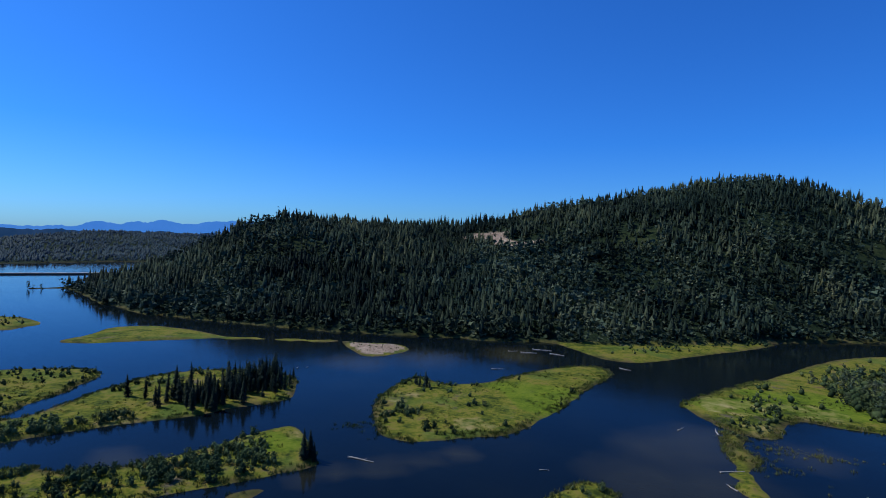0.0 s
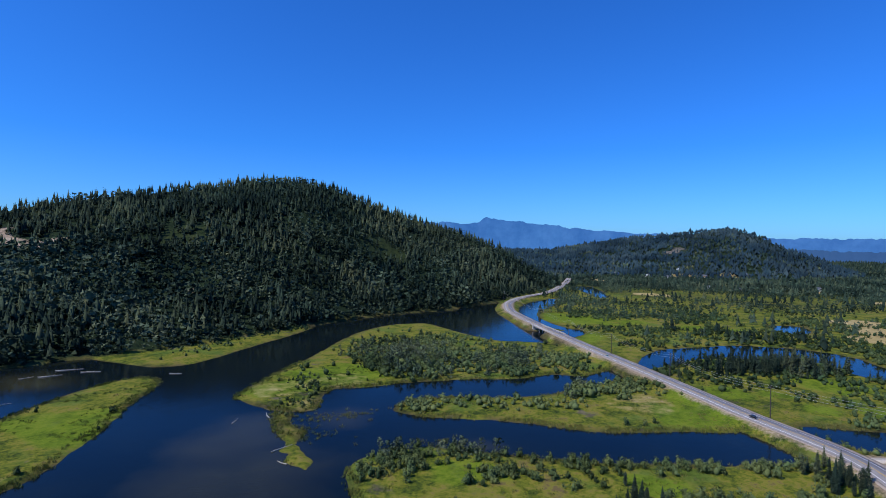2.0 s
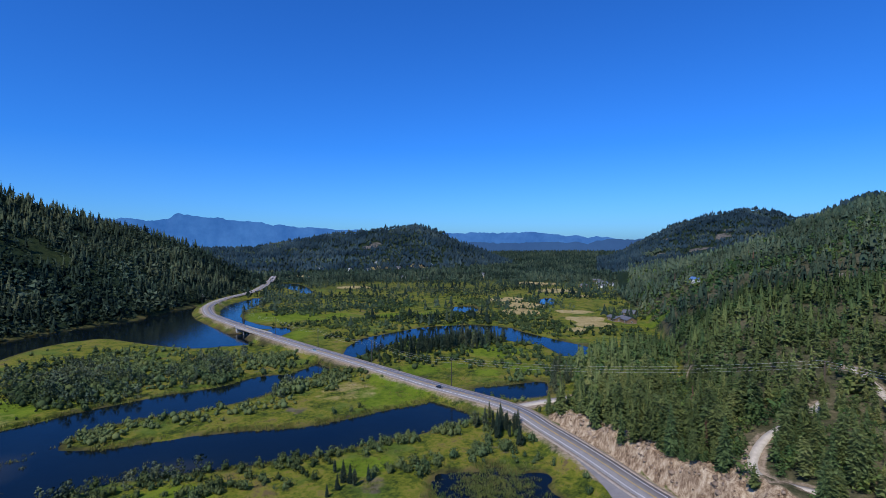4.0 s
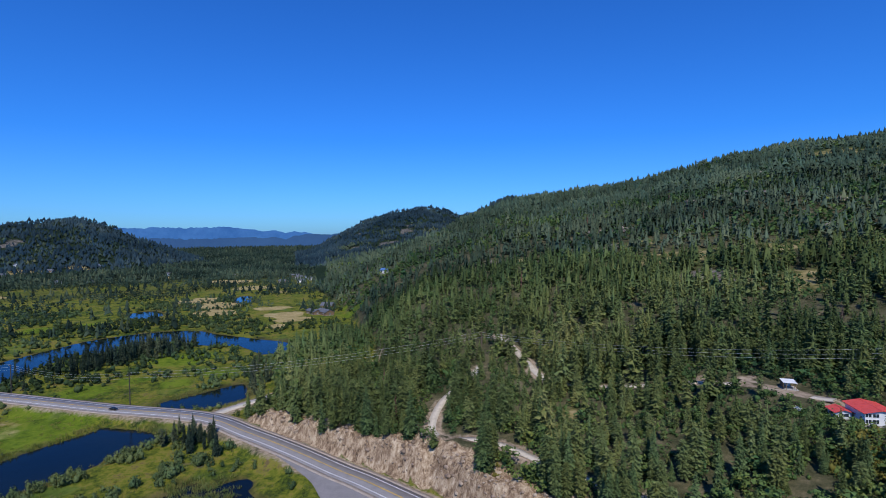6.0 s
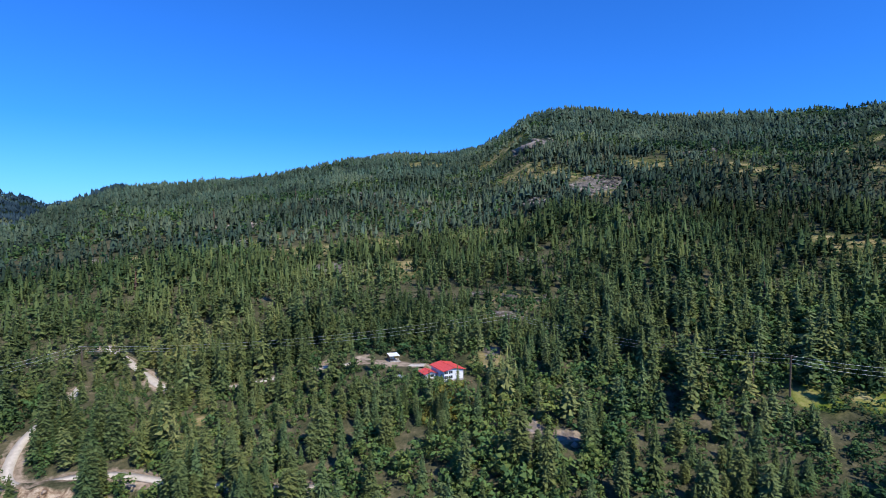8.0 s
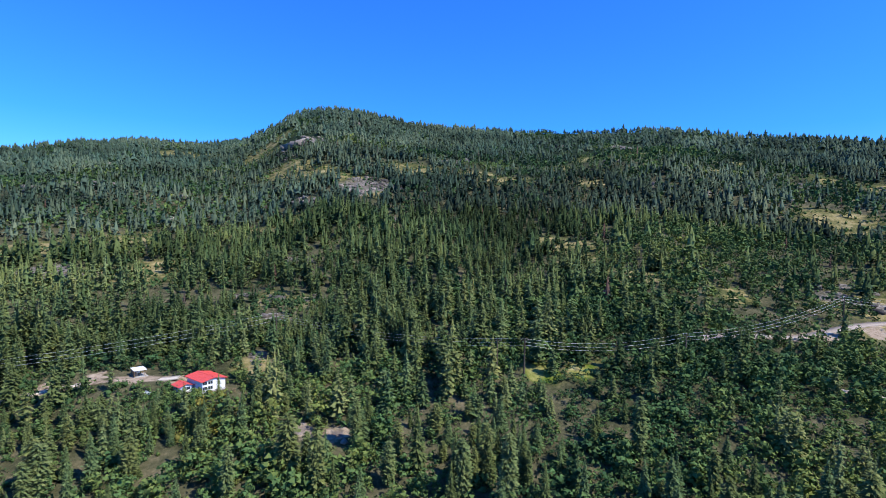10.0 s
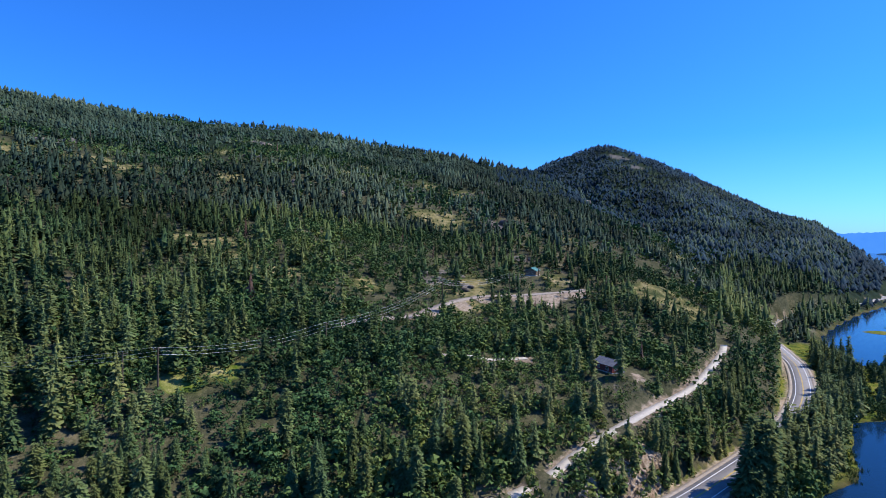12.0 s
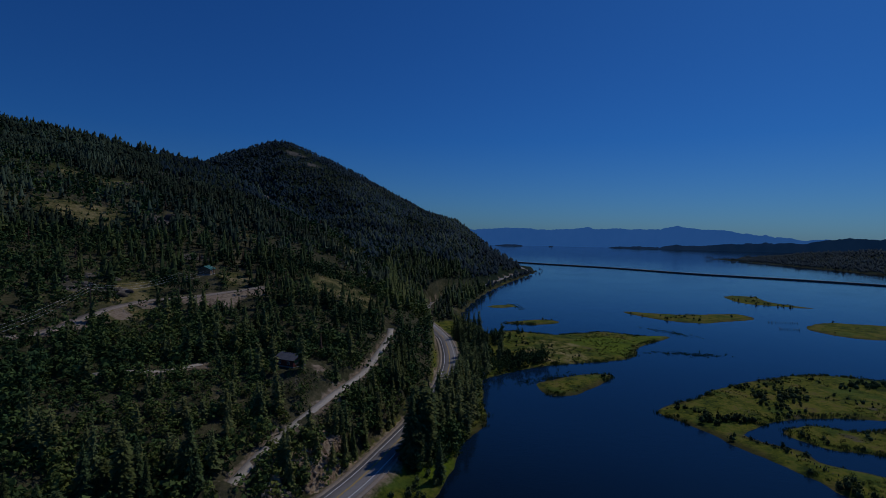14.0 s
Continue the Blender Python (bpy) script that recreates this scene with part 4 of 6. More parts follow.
def spray_conifer(height, width, whorls, boughs, seed, low=0.06, round_top=0.0, core=4, thin=1.0):
    """A conifer of many single sprays round a stem: pointed like a fir, or with a round, open head like a pine."""
    g = np.random.RandomState(seed)
    v, f = [], []
    lean = g.normal(0, 0.012 * height, 2)
    for k in range(whorls):
        s = (k + g.uniform(0.3, 0.8)) / whorls
        z = height * (1 - (1 - low) * s)
        fir = (0.06 + 0.94 * s ** 0.8) * (1 - 0.35 * max(0.0, s - 0.85) / 0.15)
        pine = math.sin(math.pi * min(1.0, 0.16 + 0.84 * s ** 0.7) * 0.86) ** 0.8
        rad = width * 0.5 * (fir + (pine - fir) * round_top) * g.uniform(0.8, 1.15)
        count = max(3, int(round(boughs * (0.4 + 0.8 * s))))
        for i in range(count):
            a = (i + g.uniform(-0.45, 0.45)) * 2 * math.pi / count + k * 1.3
            out = rad * g.uniform(0.62, 1.2)
            wide = (0.15 * out + 0.012 * height) * g.uniform(0.7, 1.35) * thin
            start = out * g.uniform(0.05, 0.4)
            rise = g.uniform(-0.5, 0.08) * out * (1 - 0.6 * round_top) + g.uniform(-0.012, 0.012) * height
            roll = g.uniform(-0.55, 0.55) * wide
            c, d = math.cos(a), math.sin(a)
            cx, cy = lean * (1 - s)
            zz = z + g.uniform(-0.5, 0.5) * height / whorls
            b = len(v)
            if g.rand() < 0.6:
                rows = ((start, -wide, roll), (start, wide, -roll), (out, 0.0, rise))
            else:
                rows = ((start * 0.6, 0.0, 0.06 * out), (out * 0.94, -wide, rise + roll), (out * 0.94, wide, rise - roll))
            for r, w, up in rows:
                v.append((cx + r * c - w * d, cy + r * d + w * c, zz + up))
            f.append((b, b + 1, b + 2))
    if core:
        inner, cf = star_conifer(height * (0.97 - 0.08 * round_top), width * 0.56, core, 3, seed + 1, low + 0.02)
        f += [tuple(t + len(v)) for t in cf]
        v = np.vstack([np.array(v), inner])
    return np.array(v), np.array(f)


def leafy_crown(height, width, clumps, leaves, seed, low=0.15, fine=1.0):
    """A broad crown: clumps of single leaf sprays round a few limbs."""
    g = np.random.RandomState(seed)
    v, f = [], []
    for k in range(clumps):
        a, s = g.uniform(0, 6.3), (k + g.uniform(0, 1)) / clumps
        zc = height * (low + (0.86 - low) * s)
        reach = width * 0.5 * (0.35 + 0.65 * math.sin(math.pi * min(1, 0.18 + 0.8 * s))) * g.uniform(0.2, 0.85)
        c = np.array((reach * math.cos(a), reach * math.sin(a), zc))
        size = width * g.uniform(0.16, 0.27)
        for _ in range(leaves):
            w = g.normal(0, 1, 3)
            w /= np.linalg.norm(w)
            p = c + w * size * g.uniform(0.65, 1.0) * (1, 1, 0.8)
            t = np.cross(w, g.normal(0, 1, 3))
            t /= np.linalg.norm(t)
            q = np.cross(w, t)
            e = size * g.uniform(0.35, 0.6) * fine
            base = len(v)
            v += [p + t * e, p - t * e * 0.5 + q * e * 0.85, p - t * e * 0.5 - q * e * 0.85]
            f.append((base, base + 1, base + 2))
    return np.array(v), np.array(f)


GOLD = (1 + 5 ** 0.5) / 2
ICO_V = np.array([(-1, GOLD, 0), (1, GOLD, 0), (-1, -GOLD, 0), (1, -GOLD, 0), (0, -1, GOLD), (0, 1, GOLD), (0, -1, -GOLD), (0, 1, -GOLD), (GOLD, 0, -1), (GOLD, 0, 1), (-GOLD, 0, -1), (-GOLD, 0, 1)]) / 1.902
ICO_F = np.array([(0, 11, 5), (0, 5, 1), (0, 1, 7), (0, 7, 10), (0, 10, 11), (1, 5, 9), (5, 11, 4), (11, 10, 2), (10, 7, 6), (7, 1, 8), (3, 9, 4), (3, 4, 2), (3, 2, 6), (3, 6, 8), (3, 8, 9), (4, 9, 5), (2, 4, 11), (6, 2, 10), (8, 6, 7), (9, 8, 1)])


def bushy(height, width, clumps, leaves, cores, seed, low=0.03, fine=0.7):
    """A shrub: sprays of leaves round small inner masses, so that no light falls through."""
    v, f = leafy_crown(height, width, clumps, leaves, seed, low, fine)
    g = np.random.RandomState(seed + 7)
    vs, fs, n = [v], [f], len(v)
    for k in range(cores):
        a, r = g.uniform(0, 6.3), width * (0.2 if cores > 1 else 0.05) * g.uniform(0.4, 1.2)
        size = width * (0.2 if cores > 1 else 0.3)
        vs.append(ICO_V * g.uniform(0.6, 1.25, 12)[:, None] * (size, size, height * 0.36) + (r * math.cos(a), r * math.sin(a), height * (0.34 + 0.22 * k / max(cores, 1))))
        fs.append(ICO_F + n)
        n += 12
    return np.vstack(vs), np.vstack(fs)


def plant(name, label, category, shape_list, places, material, shift=0.0, group="", chill=0.0, spread=0.62):
    """One object of many plants. places: rows of x, y, z, height factor, width factor."""
    if not len(places):
        return
    vs, fs, ts, cs, base = [], [], [], [], 0
    places = np.asarray(places)
    pick = rng.randint(0, len(shape_list), len(places))
    turn = rng.uniform(0, 2 * math.pi, len(places))
    tones = np.clip(spread * (rng.beta(2.2, 2.2, len(places)) - 0.5) + 1.35 * (fbm(places[:, 0], places[:, 1], 75, 3) - 0.5) + 0.5 + shift, 0, 1)
    tones = np.clip(tones - 0.22 * patch(places[:, 0], places[:, 1], DARK_STAND), 0, 1)
    # cool varies tree by tree; chill paints the blue of haze into far stands
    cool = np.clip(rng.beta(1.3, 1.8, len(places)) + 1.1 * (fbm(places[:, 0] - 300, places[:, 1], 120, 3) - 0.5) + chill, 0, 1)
    for k, (v, f) in enumerate(shape_list):
        m = pick == k
        speckle = np.repeat(np.random.RandomState(len(v) + k).normal(0, 0.09, len(v) // 3 + 1), 3)[:len(v)]
        n = int(m.sum())
        if not n:
            continue
        c, s = np.cos(turn[m])[:, None], np.sin(turn[m])[:, None]
        w, h = places[m, 4][:, None], places[m, 3][:, None]
        x = (v[None, :, 0] * c - v[None, :, 1] * s) * w + places[m, 0][:, None]
        y = (v[None, :, 0] * s + v[None, :, 1] * c) * w + places[m, 1][:, None]
        z = v[None, :, 2] * h + places[m, 2][:, None]
        vs.append(np.stack([x, y, z], -1).reshape(-1, 3))
        fs.append((f[None] + (np.arange(n) * len(v))[:, None, None] + base).reshape(-1, 3))
        ts.append((tones[m][:, None] + speckle[None]).ravel())
        cs.append(np.repeat(cool[m], len(v)))
        base += n * len(v)
    me = mesh_from(name, np.vstack(vs), np.vstack(fs))
    give(me, "tone", np.concatenate(ts))
    give(me, "cool", np.concatenate(cs))
    me.materials.append(material)
    return tagged(new(name, me), label, category, group, "stuff")


# ---- trees: where they stand ----
def scatter(b0, b1, r0, r1, spacing):
    """Random places in a ring sector, about one to spacing x spacing metres."""
    n = int(radians(b1 - b0) * 0.5 * (r1 * r1 - r0 * r0) / spacing ** 2)
    r = np.sqrt(rng.uniform(r0 * r0, r1 * r1, n))
    b = np.radians(rng.uniform(b0, b1, n))
    return r * np.sin(b), r * np.cos(b)


# young, low trees on the slopes below the tracks, the house and the clearing
YOUNG = [(190, -92, 26), (170, -108, 26), (155, -120, 26), (140, -130, 24), (212, -96, 18), (128, -143, 20), (118, -150, 16), (104, -146, 16), (230, -104, 16), (196, -58, 14), (170, -70, 12), (0, -176, 22), (-20, -184, 22), (18, -166, 16), (-120, -172, 26), (-150, -174, 22), (-95, -180, 20), (-150, -236, 12), (-205, -240, 14), (-105, -232, 12), (90, -184, 16), (-160, -142, 14), (-195, -156, 12), (115, -240, 40), (150, -255, 26), (62, -150, 14)]


CLEAR = [(119, -155, 5), (107, -167, 11), (101, -160, 5), (97, -163, 6), (109, -158, 5), (-180, -173, 11), (-188, -166, 9), (-238, -304, 12), (136, -171, 9), (124, -166, 6), (-1, -196, 5), (-168, -161, 8), (-160, -154, 5), (-228, -291, 9), (-174, -154, 8), (292, 26, 9), (300, 16, 6)]


def wood_density(x, y, z, d, hill):
    """How thickly trees stand, 0 to 1."""
    w = np.where(hill | (knoll(x, y) > 2.5) | (side_bank(x, y) > 2), 1.0, 0.0) * (z > 1.2)
    far = np.where(np.hypot(x, y) > 380, 1.0, 0.74)
    w = w * (1 - 0.93 * far * patch(x, y, CRAGS)) * (1 - 0.85 * far * patch(x, y, OPENINGS)) * (1 - 0.93 * patch(x, y, CUTS)) * (1 - 0.4 * patch(x, y, SCREE))
    w = w * smooth(0.5, 3.0, road_gap(x, y)) * smooth(2.4, 5.5, along(x, y, GRAVEL_ROADS["lake_road"][0], 30)[0])
    hd, hz, _ = along(x, y, highway_line, 60)
    w = w * np.where(hill & (np.hypot(x, y) < 330), np.where(x > 105, smooth(14, 21, hd), smooth(8, 12, hd)), np.where((x < -430) & (y < -200), smooth(9, 17, hd), 1.0))
    for cx, cy, s in CLEAR:
        w = w * smooth(s * 0.8, s * 1.1, np.hypot(x - cx, y - cy))
    thin = fbm(x, y, 90, 3)
    return w * np.where(y > 0, 1.0, np.where(np.hypot(x, y) < 270, np.clip(0.85 + 1.9 * (thin - 0.36), 0.65, 1.0), np.clip(0.85 + 3.0 * (thin - 0.45) + 0.5 * patch(x, y, DARK_STAND), np.where(np.hypot(x, y) < 700, 0.5, 0.3), 1.0)))


def stand(b0, b1, r0, r1, spacing, height, behind=60):
    """Trees on the slopes: rows of x, y, z, height and width factors."""
    x, y = scatter(b0, b1, r0, r1, spacing)
    z, d, hill, up = finished_height(x, y)
    keep = rng.rand(len(x)) < wood_density(x, y, z, d, hill)
    keep &= up < 0.999
    x, y, z = x[keep], y[keep], z[keep]
    h = height * np.clip(rng.normal(0.97, 0.3, len(x)), 0.35, 1.6) * (0.75 + 0.5 * fbm(x, y, 60, 2)) * (1 - 0.38 * patch(x, y, YOUNG))
    return np.column_stack([x, y, z - 0.4, h, h ** 0.7 * height ** 0.3 * rng.uniform(0.85, 1.35, len(x))])


def split_types(rows, broad):
    """Separates conifers from broadleaved trees, which stand in groups and near the foot of slopes."""
    lumps = fbm(rows[:, 0] + 500, rows[:, 1], 120, 3) + rng.normal(0, 0.15, len(rows))
    lumps = lumps - 0.2 * patch(rows[:, 0], rows[:, 1], DARK_STAND)
    west = 0.13 * smooth(172, 190, bearing_of(rows[:, 0], rows[:, 1])) * (rows[:, 1] < 0)
    m = (lumps > 1 - broad - west) | ((rows[:, 2] < 5) & (rows[:, 1] > 0) & (rng.rand(len(rows)) < 0.6))
    return rows[~m], rows[m]


def conifer_set(count, wide, whorls, boughs, seed, core, low=0.06, thin=1.0):
    """Shapes of a stand, one metre high: mostly firs, a few pines with a rounder head."""
    return [spray_conifer(1.0, wide * (0.82 + 0.36 * ((k * 4) % count) / count), whorls, boughs, seed + k, low + (0.08 if k % 4 == 3 and whorls > 10 else 0.0), (0.6 if whorls > 10 else 0.3) if k % 4 == 3 else 0.0, core, thin) for k in range(count)]


UNIT_BOUGH_FINE = conifer_set(9, 0.38, 44, 27, 170, 6, 0.05, 0.62)
UNIT_BOUGH = conifer_set(9, 0.39, 23, 12, 20, 4, 0.06, 0.95)
UNIT_BOUGH_SLIM = conifer_set(9, 0.40, 14, 9, 30, 2, 0.06, 1.25)
UNIT_MID = conifer_set(9, 0.45, 8, 6, 40, 1, 0.05, 1.6)
UNIT_FAR = conifer_set(9, 0.54, 5, 4, 60, 1, 0.04, 2.0)
UNIT_HILL = conifer_set(9, 0.52, 5, 4, 70, 1, 0.04, 2.0)
UNIT_TINY = [star_conifer(1.0, 0.56 + 0.04 * k, 2, 3, 80 + k) for k in range(6)]
UNIT_DOT = [star_conifer(1.0, 0.62 + 0.04 * k, 1, 3, 90 + k) for k in range(6)]
UNIT_LEAF_NEAR = [leafy_crown(1.0, 0.72, 12, 11, 140 + k, 0.03, 0.85) for k in range(6)]
UNIT_LEAF = [leafy_crown(1.0, 0.74, 8, 7, 100 + k, 0.10, 1.0) for k in range(6)]
UNIT_LEAF_FAR = [leafy_crown(1.0, 0.72, 4, 4, 110 + k, 0.04, 1.7) for k in range(8)]
UNIT_BUSH = [bushy(1.0, 1.2, 9, 15, 2, 120 + k, 0.02, 0.62) for k in range(6)]
UNIT_LOW = [leafy_crown(1.0, 1.6, 5, 8, 150 + k, 0.0, 0.85) for k in range(6)]
UNIT_BUSH_FAR = [bushy(1.0, 1.1, 4, 5, 1, 130 + k, 0.02, 1.0) for k in range(8)]

near_rows = stand(84, 243, 120, 270, 4.35, 14.5)
order = np.argsort(np.hypot(near_rows[:, 0], near_rows[:, 1]))
near_con, near_leaf = split_types(near_rows[order], 0.60)
mid_con, mid_leaf = split_types(stand(84, 244, 270, 480, 5.3, 13.5), 0.54)
shore_belt = stand(236, 252, 430, 900, 8.0, 15)
far_con, far_leaf = split_types(stand(95, 246, 480, 950, 6.6, 13.5), 0.45)
top_con, top_leaf = split_types(stand(96, 246, 950, 1720, 8.6, 12.5), 0.35)
hill_con, hill_leaf = split_types(stand(-38, 60, 478, 820, 6.0, 15), 0.52)
hill_top_con, hill_top_leaf = split_types(stand(-38, 60, 820, 1240, 6.6, 13.5), 0.33)
side_con, side_leaf = split_types(np.vstack([stand(48, 86, 1500, 2420, 10.5, 13), stand(92, 116, 1450, 2720, 10.5, 14)]), 0.25)
cape_con = stand(214, 253, 900, 2120, 8.0, 11)
lake_con = stand(268, 356, 1650, 2950, 13, 11)


def single_trees(rows, name, label, category, group, shapes, trunk_top, material, base=0.40):
    """Trees that are told apart, each a thing with a stem and a crown."""
    protos = []
    for k, (v, f) in enumerate(shapes):
        t = thing(name, Matrix(), label, category, group)
        part("trunk", tubed((0, 0, -0.03), (0, 0, trunk_top), 0.018, 0.004, 7), BARK, t, "brown woody trunk")
        me = mesh_from("crown", v, f)
        give(me, "tone", np.clip(base + 0.04 * ((k * 5) % 9) + np.repeat(np.random.RandomState(k).normal(0, 0.09, len(v) // 3 + 1), 3)[:len(v)], 0, 1))
        give(me, "cool", np.full(len(v), (0.1, 0.75, 0.35, 0.0, 0.55, 0.9, 0.2, 0.45, 0.65)[k % 9]))
        part("crown", me, material, t)
        protos.append(t)
    used = set()
    for i, (x, y, z, h, w) in enumerate(rows):
        k = (i * 7 + i // 5) % len(protos) if i >= len(protos) else i
        m = pose(x, y, z, 0, 0, float(rng.uniform(0, 360)))
        t = protos[k] if k not in used else copy_thing(protos[k], m)
        used.add(k)
        t.matrix_world = m @ Matrix.Diagonal((w, w, h, 1))


def conifers(rows, count, label, group, stand_label, needles=CONIFER, lift=0.28):
    """The nearest conifers of a stand as things of their own, the rest as one stand."""
    rows = rows[np.argsort(np.hypot(rows[:, 0], rows[:, 1]))]
    single_trees(rows[:count], "conifer", label, "tree", group, UNIT_BOUGH_FINE, 0.9, needles, 0.26 + 0.6 * lift)
    plant("conifer_stand", stand_label, "forest", UNIT_BOUGH, rows[count:], needles, lift, chill=-0.15)


conifers(near_con, 150, "tall dark green conifer with drooping boughs on the slope", "conifers above the highway", "dark green conifers on the slope above the highway")
mid_near = np.hypot(mid_con[:, 0], mid_con[:, 1]) < 345
plant("conifer_forest", "dense dark green conifer forest low on the mountain side", "forest", UNIT_BOUGH_SLIM, mid_con[mid_near], CONIFER, 0.12, chill=-0.1)
plant("conifer_forest", "dense dark green conifer forest on the mountain side", "forest", UNIT_MID, mid_con[~mid_near] * (1, 1, 1, 1, 1.15), CONIFER, 0.0, chill=0.0, spread=0.5)
# the upper slope stands wear the haze-greyed needles
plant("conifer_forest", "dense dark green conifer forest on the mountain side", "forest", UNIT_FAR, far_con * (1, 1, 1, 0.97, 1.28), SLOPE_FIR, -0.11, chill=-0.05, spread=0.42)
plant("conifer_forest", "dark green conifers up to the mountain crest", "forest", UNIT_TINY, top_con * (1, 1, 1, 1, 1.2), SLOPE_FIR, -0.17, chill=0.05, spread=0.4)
# hill across the river: its shaded side is painted by the darkened needles
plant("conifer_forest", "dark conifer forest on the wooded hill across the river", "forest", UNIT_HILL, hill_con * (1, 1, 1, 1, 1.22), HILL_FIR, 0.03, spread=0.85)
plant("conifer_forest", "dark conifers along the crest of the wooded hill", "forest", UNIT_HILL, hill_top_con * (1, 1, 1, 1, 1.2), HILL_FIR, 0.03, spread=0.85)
plant("conifer_forest", "conifer forest above the lake shore", "forest", UNIT_FAR, shore_belt, CONIFER)
# far hills, lake shore and cape wear needles with painted blue haze
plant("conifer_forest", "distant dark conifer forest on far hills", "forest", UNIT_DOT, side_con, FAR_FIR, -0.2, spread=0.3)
plant("conifer_forest", "distant conifers on the far lake shore, tinted blue as by haze", "forest", UNIT_DOT, lake_con, FAR_FIR, 0.22)
plant("conifer_forest", "dark conifers on the mountain above the lake, tinted blue as by haze", "forest", UNIT_DOT, cape_con * (1, 1, 1, 0.9, 1.2), FAR_FIR, -0.14, chill=0.3, spread=0.3)
near_leaf = near_leaf[np.argsort(np.hypot(near_leaf[:, 0], near_leaf[:, 1]))]
single_trees(near_leaf[:90] * (1, 1, 1, 0.5, 0.62), "broadleaf_tree", "light green broadleaved tree between conifers on the slope", "tree", "broadleaved trees on the slope", UNIT_LEAF_NEAR, 0.6, BROADLEAF)
plant("broadleaf_trees", "lighter green broadleaved trees between the conifers", "forest", UNIT_LEAF_NEAR, near_leaf[90:] * (1, 1, 1, 0.5, 0.62), BROADLEAF, 0.09)
plant("broadleaf_trees", "lighter green broadleaved trees between the conifers", "forest", UNIT_LEAF, mid_leaf * (1, 1, 1, 0.6, 0.66), BROADLEAF, -0.06)
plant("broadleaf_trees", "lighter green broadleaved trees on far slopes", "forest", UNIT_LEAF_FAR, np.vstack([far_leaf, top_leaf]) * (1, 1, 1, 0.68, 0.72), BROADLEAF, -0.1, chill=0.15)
plant("broadleaf_trees", "grey-green broadleaved trees on the hill across the river", "forest", UNIT_LEAF_FAR, np.vstack([hill_leaf, hill_top_leaf]) * (1, 1, 1, 0.78, 0.95), GREY_LEAF, 0.0, chill=0.0, spread=0.9)
plant("broadleaf_trees", "distant broadleaved trees on far wooded hills", "forest", UNIT_DOT, side_leaf * (1, 1, 1, 0.7, 1.1), HILL_FIR, 0.18, chill=0.1)


# ---- shrubs and trees of the delta and valley ----
OPEN_MEADOW = [(383, 82, 16), (366, 56, 16), (380, 32, 15), (345, 62, 12), (604, 380, 22), (580, 325, 22), (613, 278, 24), (627, 219, 22), (645, 178, 18), (557, 354, 24), (577, 288, 20), (600, 250, 18), (-470, -90, 55), (-430, -78, 40), (-520, -65, 50), (345, 70, 34), (330, 100, 30), (300, 110, 22), (320, 130, 20), (290, 90, 20), (480, 250, 40), (560, 330, 50), (450, 235, 20)]


def brush(b0, b1, r0, r1, spacing, height, cut, scale=40.0):
    """Shrubs in clumps over the flat land."""
    x, y = scatter(b0, b1, r0, r1, spacing)
    z, d, hill, up = finished_height(x, y)
    lump = fbm(x - 900, y + 300, scale, 3) + rng.normal(0, 0.04, len(x))
    keep = (~hill) & (d > 2.0) & (lump > cut) & (road_gap(x, y) > 3) & (inside(x, y, LAYBY) < -3) & (inside(x, y, rings["sand"]) < -5) & (patch(x, y, STRAW) < np.random.RandomState(3).uniform(0.25, 1.06, len(x))) & (patch(x, y, OPEN_MEADOW) < 0.4)
    x, y, z = x[keep], y[keep], z[keep]
    h = height * rng.uniform(0.6, 1.35, len(x))
    return np.column_stack([x, y, z - 0.2, h, h])


def grove(px, py, sx, sy, n, height, turn=0.0):
    """A group of plants round a place."""
    u, w = rng.normal(0, sx, n), rng.normal(0, sy, n)
    c, s = math.cos(radians(turn)), math.sin(radians(turn))
    x, y = px + u * c - w * s, py + u * s + w * c
    z, d, hill, up = finished_height(x, y)
    keep = (d > 1.0) & (road_gap(x, y) > 2.5)
    h = height * rng.uniform(0.6, 1.3, n)
    return np.column_stack([x, y, z - 0.2, h, h])[keep]


bushes = [brush(-45, 250, 60, 420, 5.0, 3.2, 0.60, 34), brush(250, 322, 230, 560, 4.6, 2.6, 0.63, 22), brush(250, 322, 560, 1050, 8.5, 3.0, 0.58, 26), np.vstack([grove(px, py, 10, 4.5, 30, 4.0, -45) for px, py in ((150, 168), (174, 148), (200, 112), (226, 82), (252, 58), (136, 165), (165, 130), (205, 60), (230, 30), (-235, 30), (-300, 0), (-360, 30), (-420, 80), (-105, 195), (-130, 190), (-75, 215), (-95, 205), (-150, 245), (-180, 240), (-195, 232))]), brush(58, 98, 330, 900, 6.0, 4.8, 0.465, 70)]
bushes = np.vstack(bushes)
bush_far = np.hypot(bushes[:, 0], bushes[:, 1]) > 300
near_bush = bushes[~bush_far]
near_bush = near_bush[np.argsort(np.hypot(near_bush[:, 0], near_bush[:, 1]))]
single_trees(near_bush[:140], "shrub", "rounded grey-green willow shrub on the marsh", "shrub", "willow shrubs on the marsh", UNIT_BUSH, 0.4, SHRUB)
plant("marsh_shrubs", "rounded grey-green shrubs in clumps on the marsh", "shrubs", UNIT_BUSH, near_bush[140:], SHRUB, -0.1)
plant("marsh_shrubs", "rounded grey-green shrubs in clumps on the far marsh", "shrubs", UNIT_BUSH_FAR, bushes[bush_far], SHRUB, -0.26)
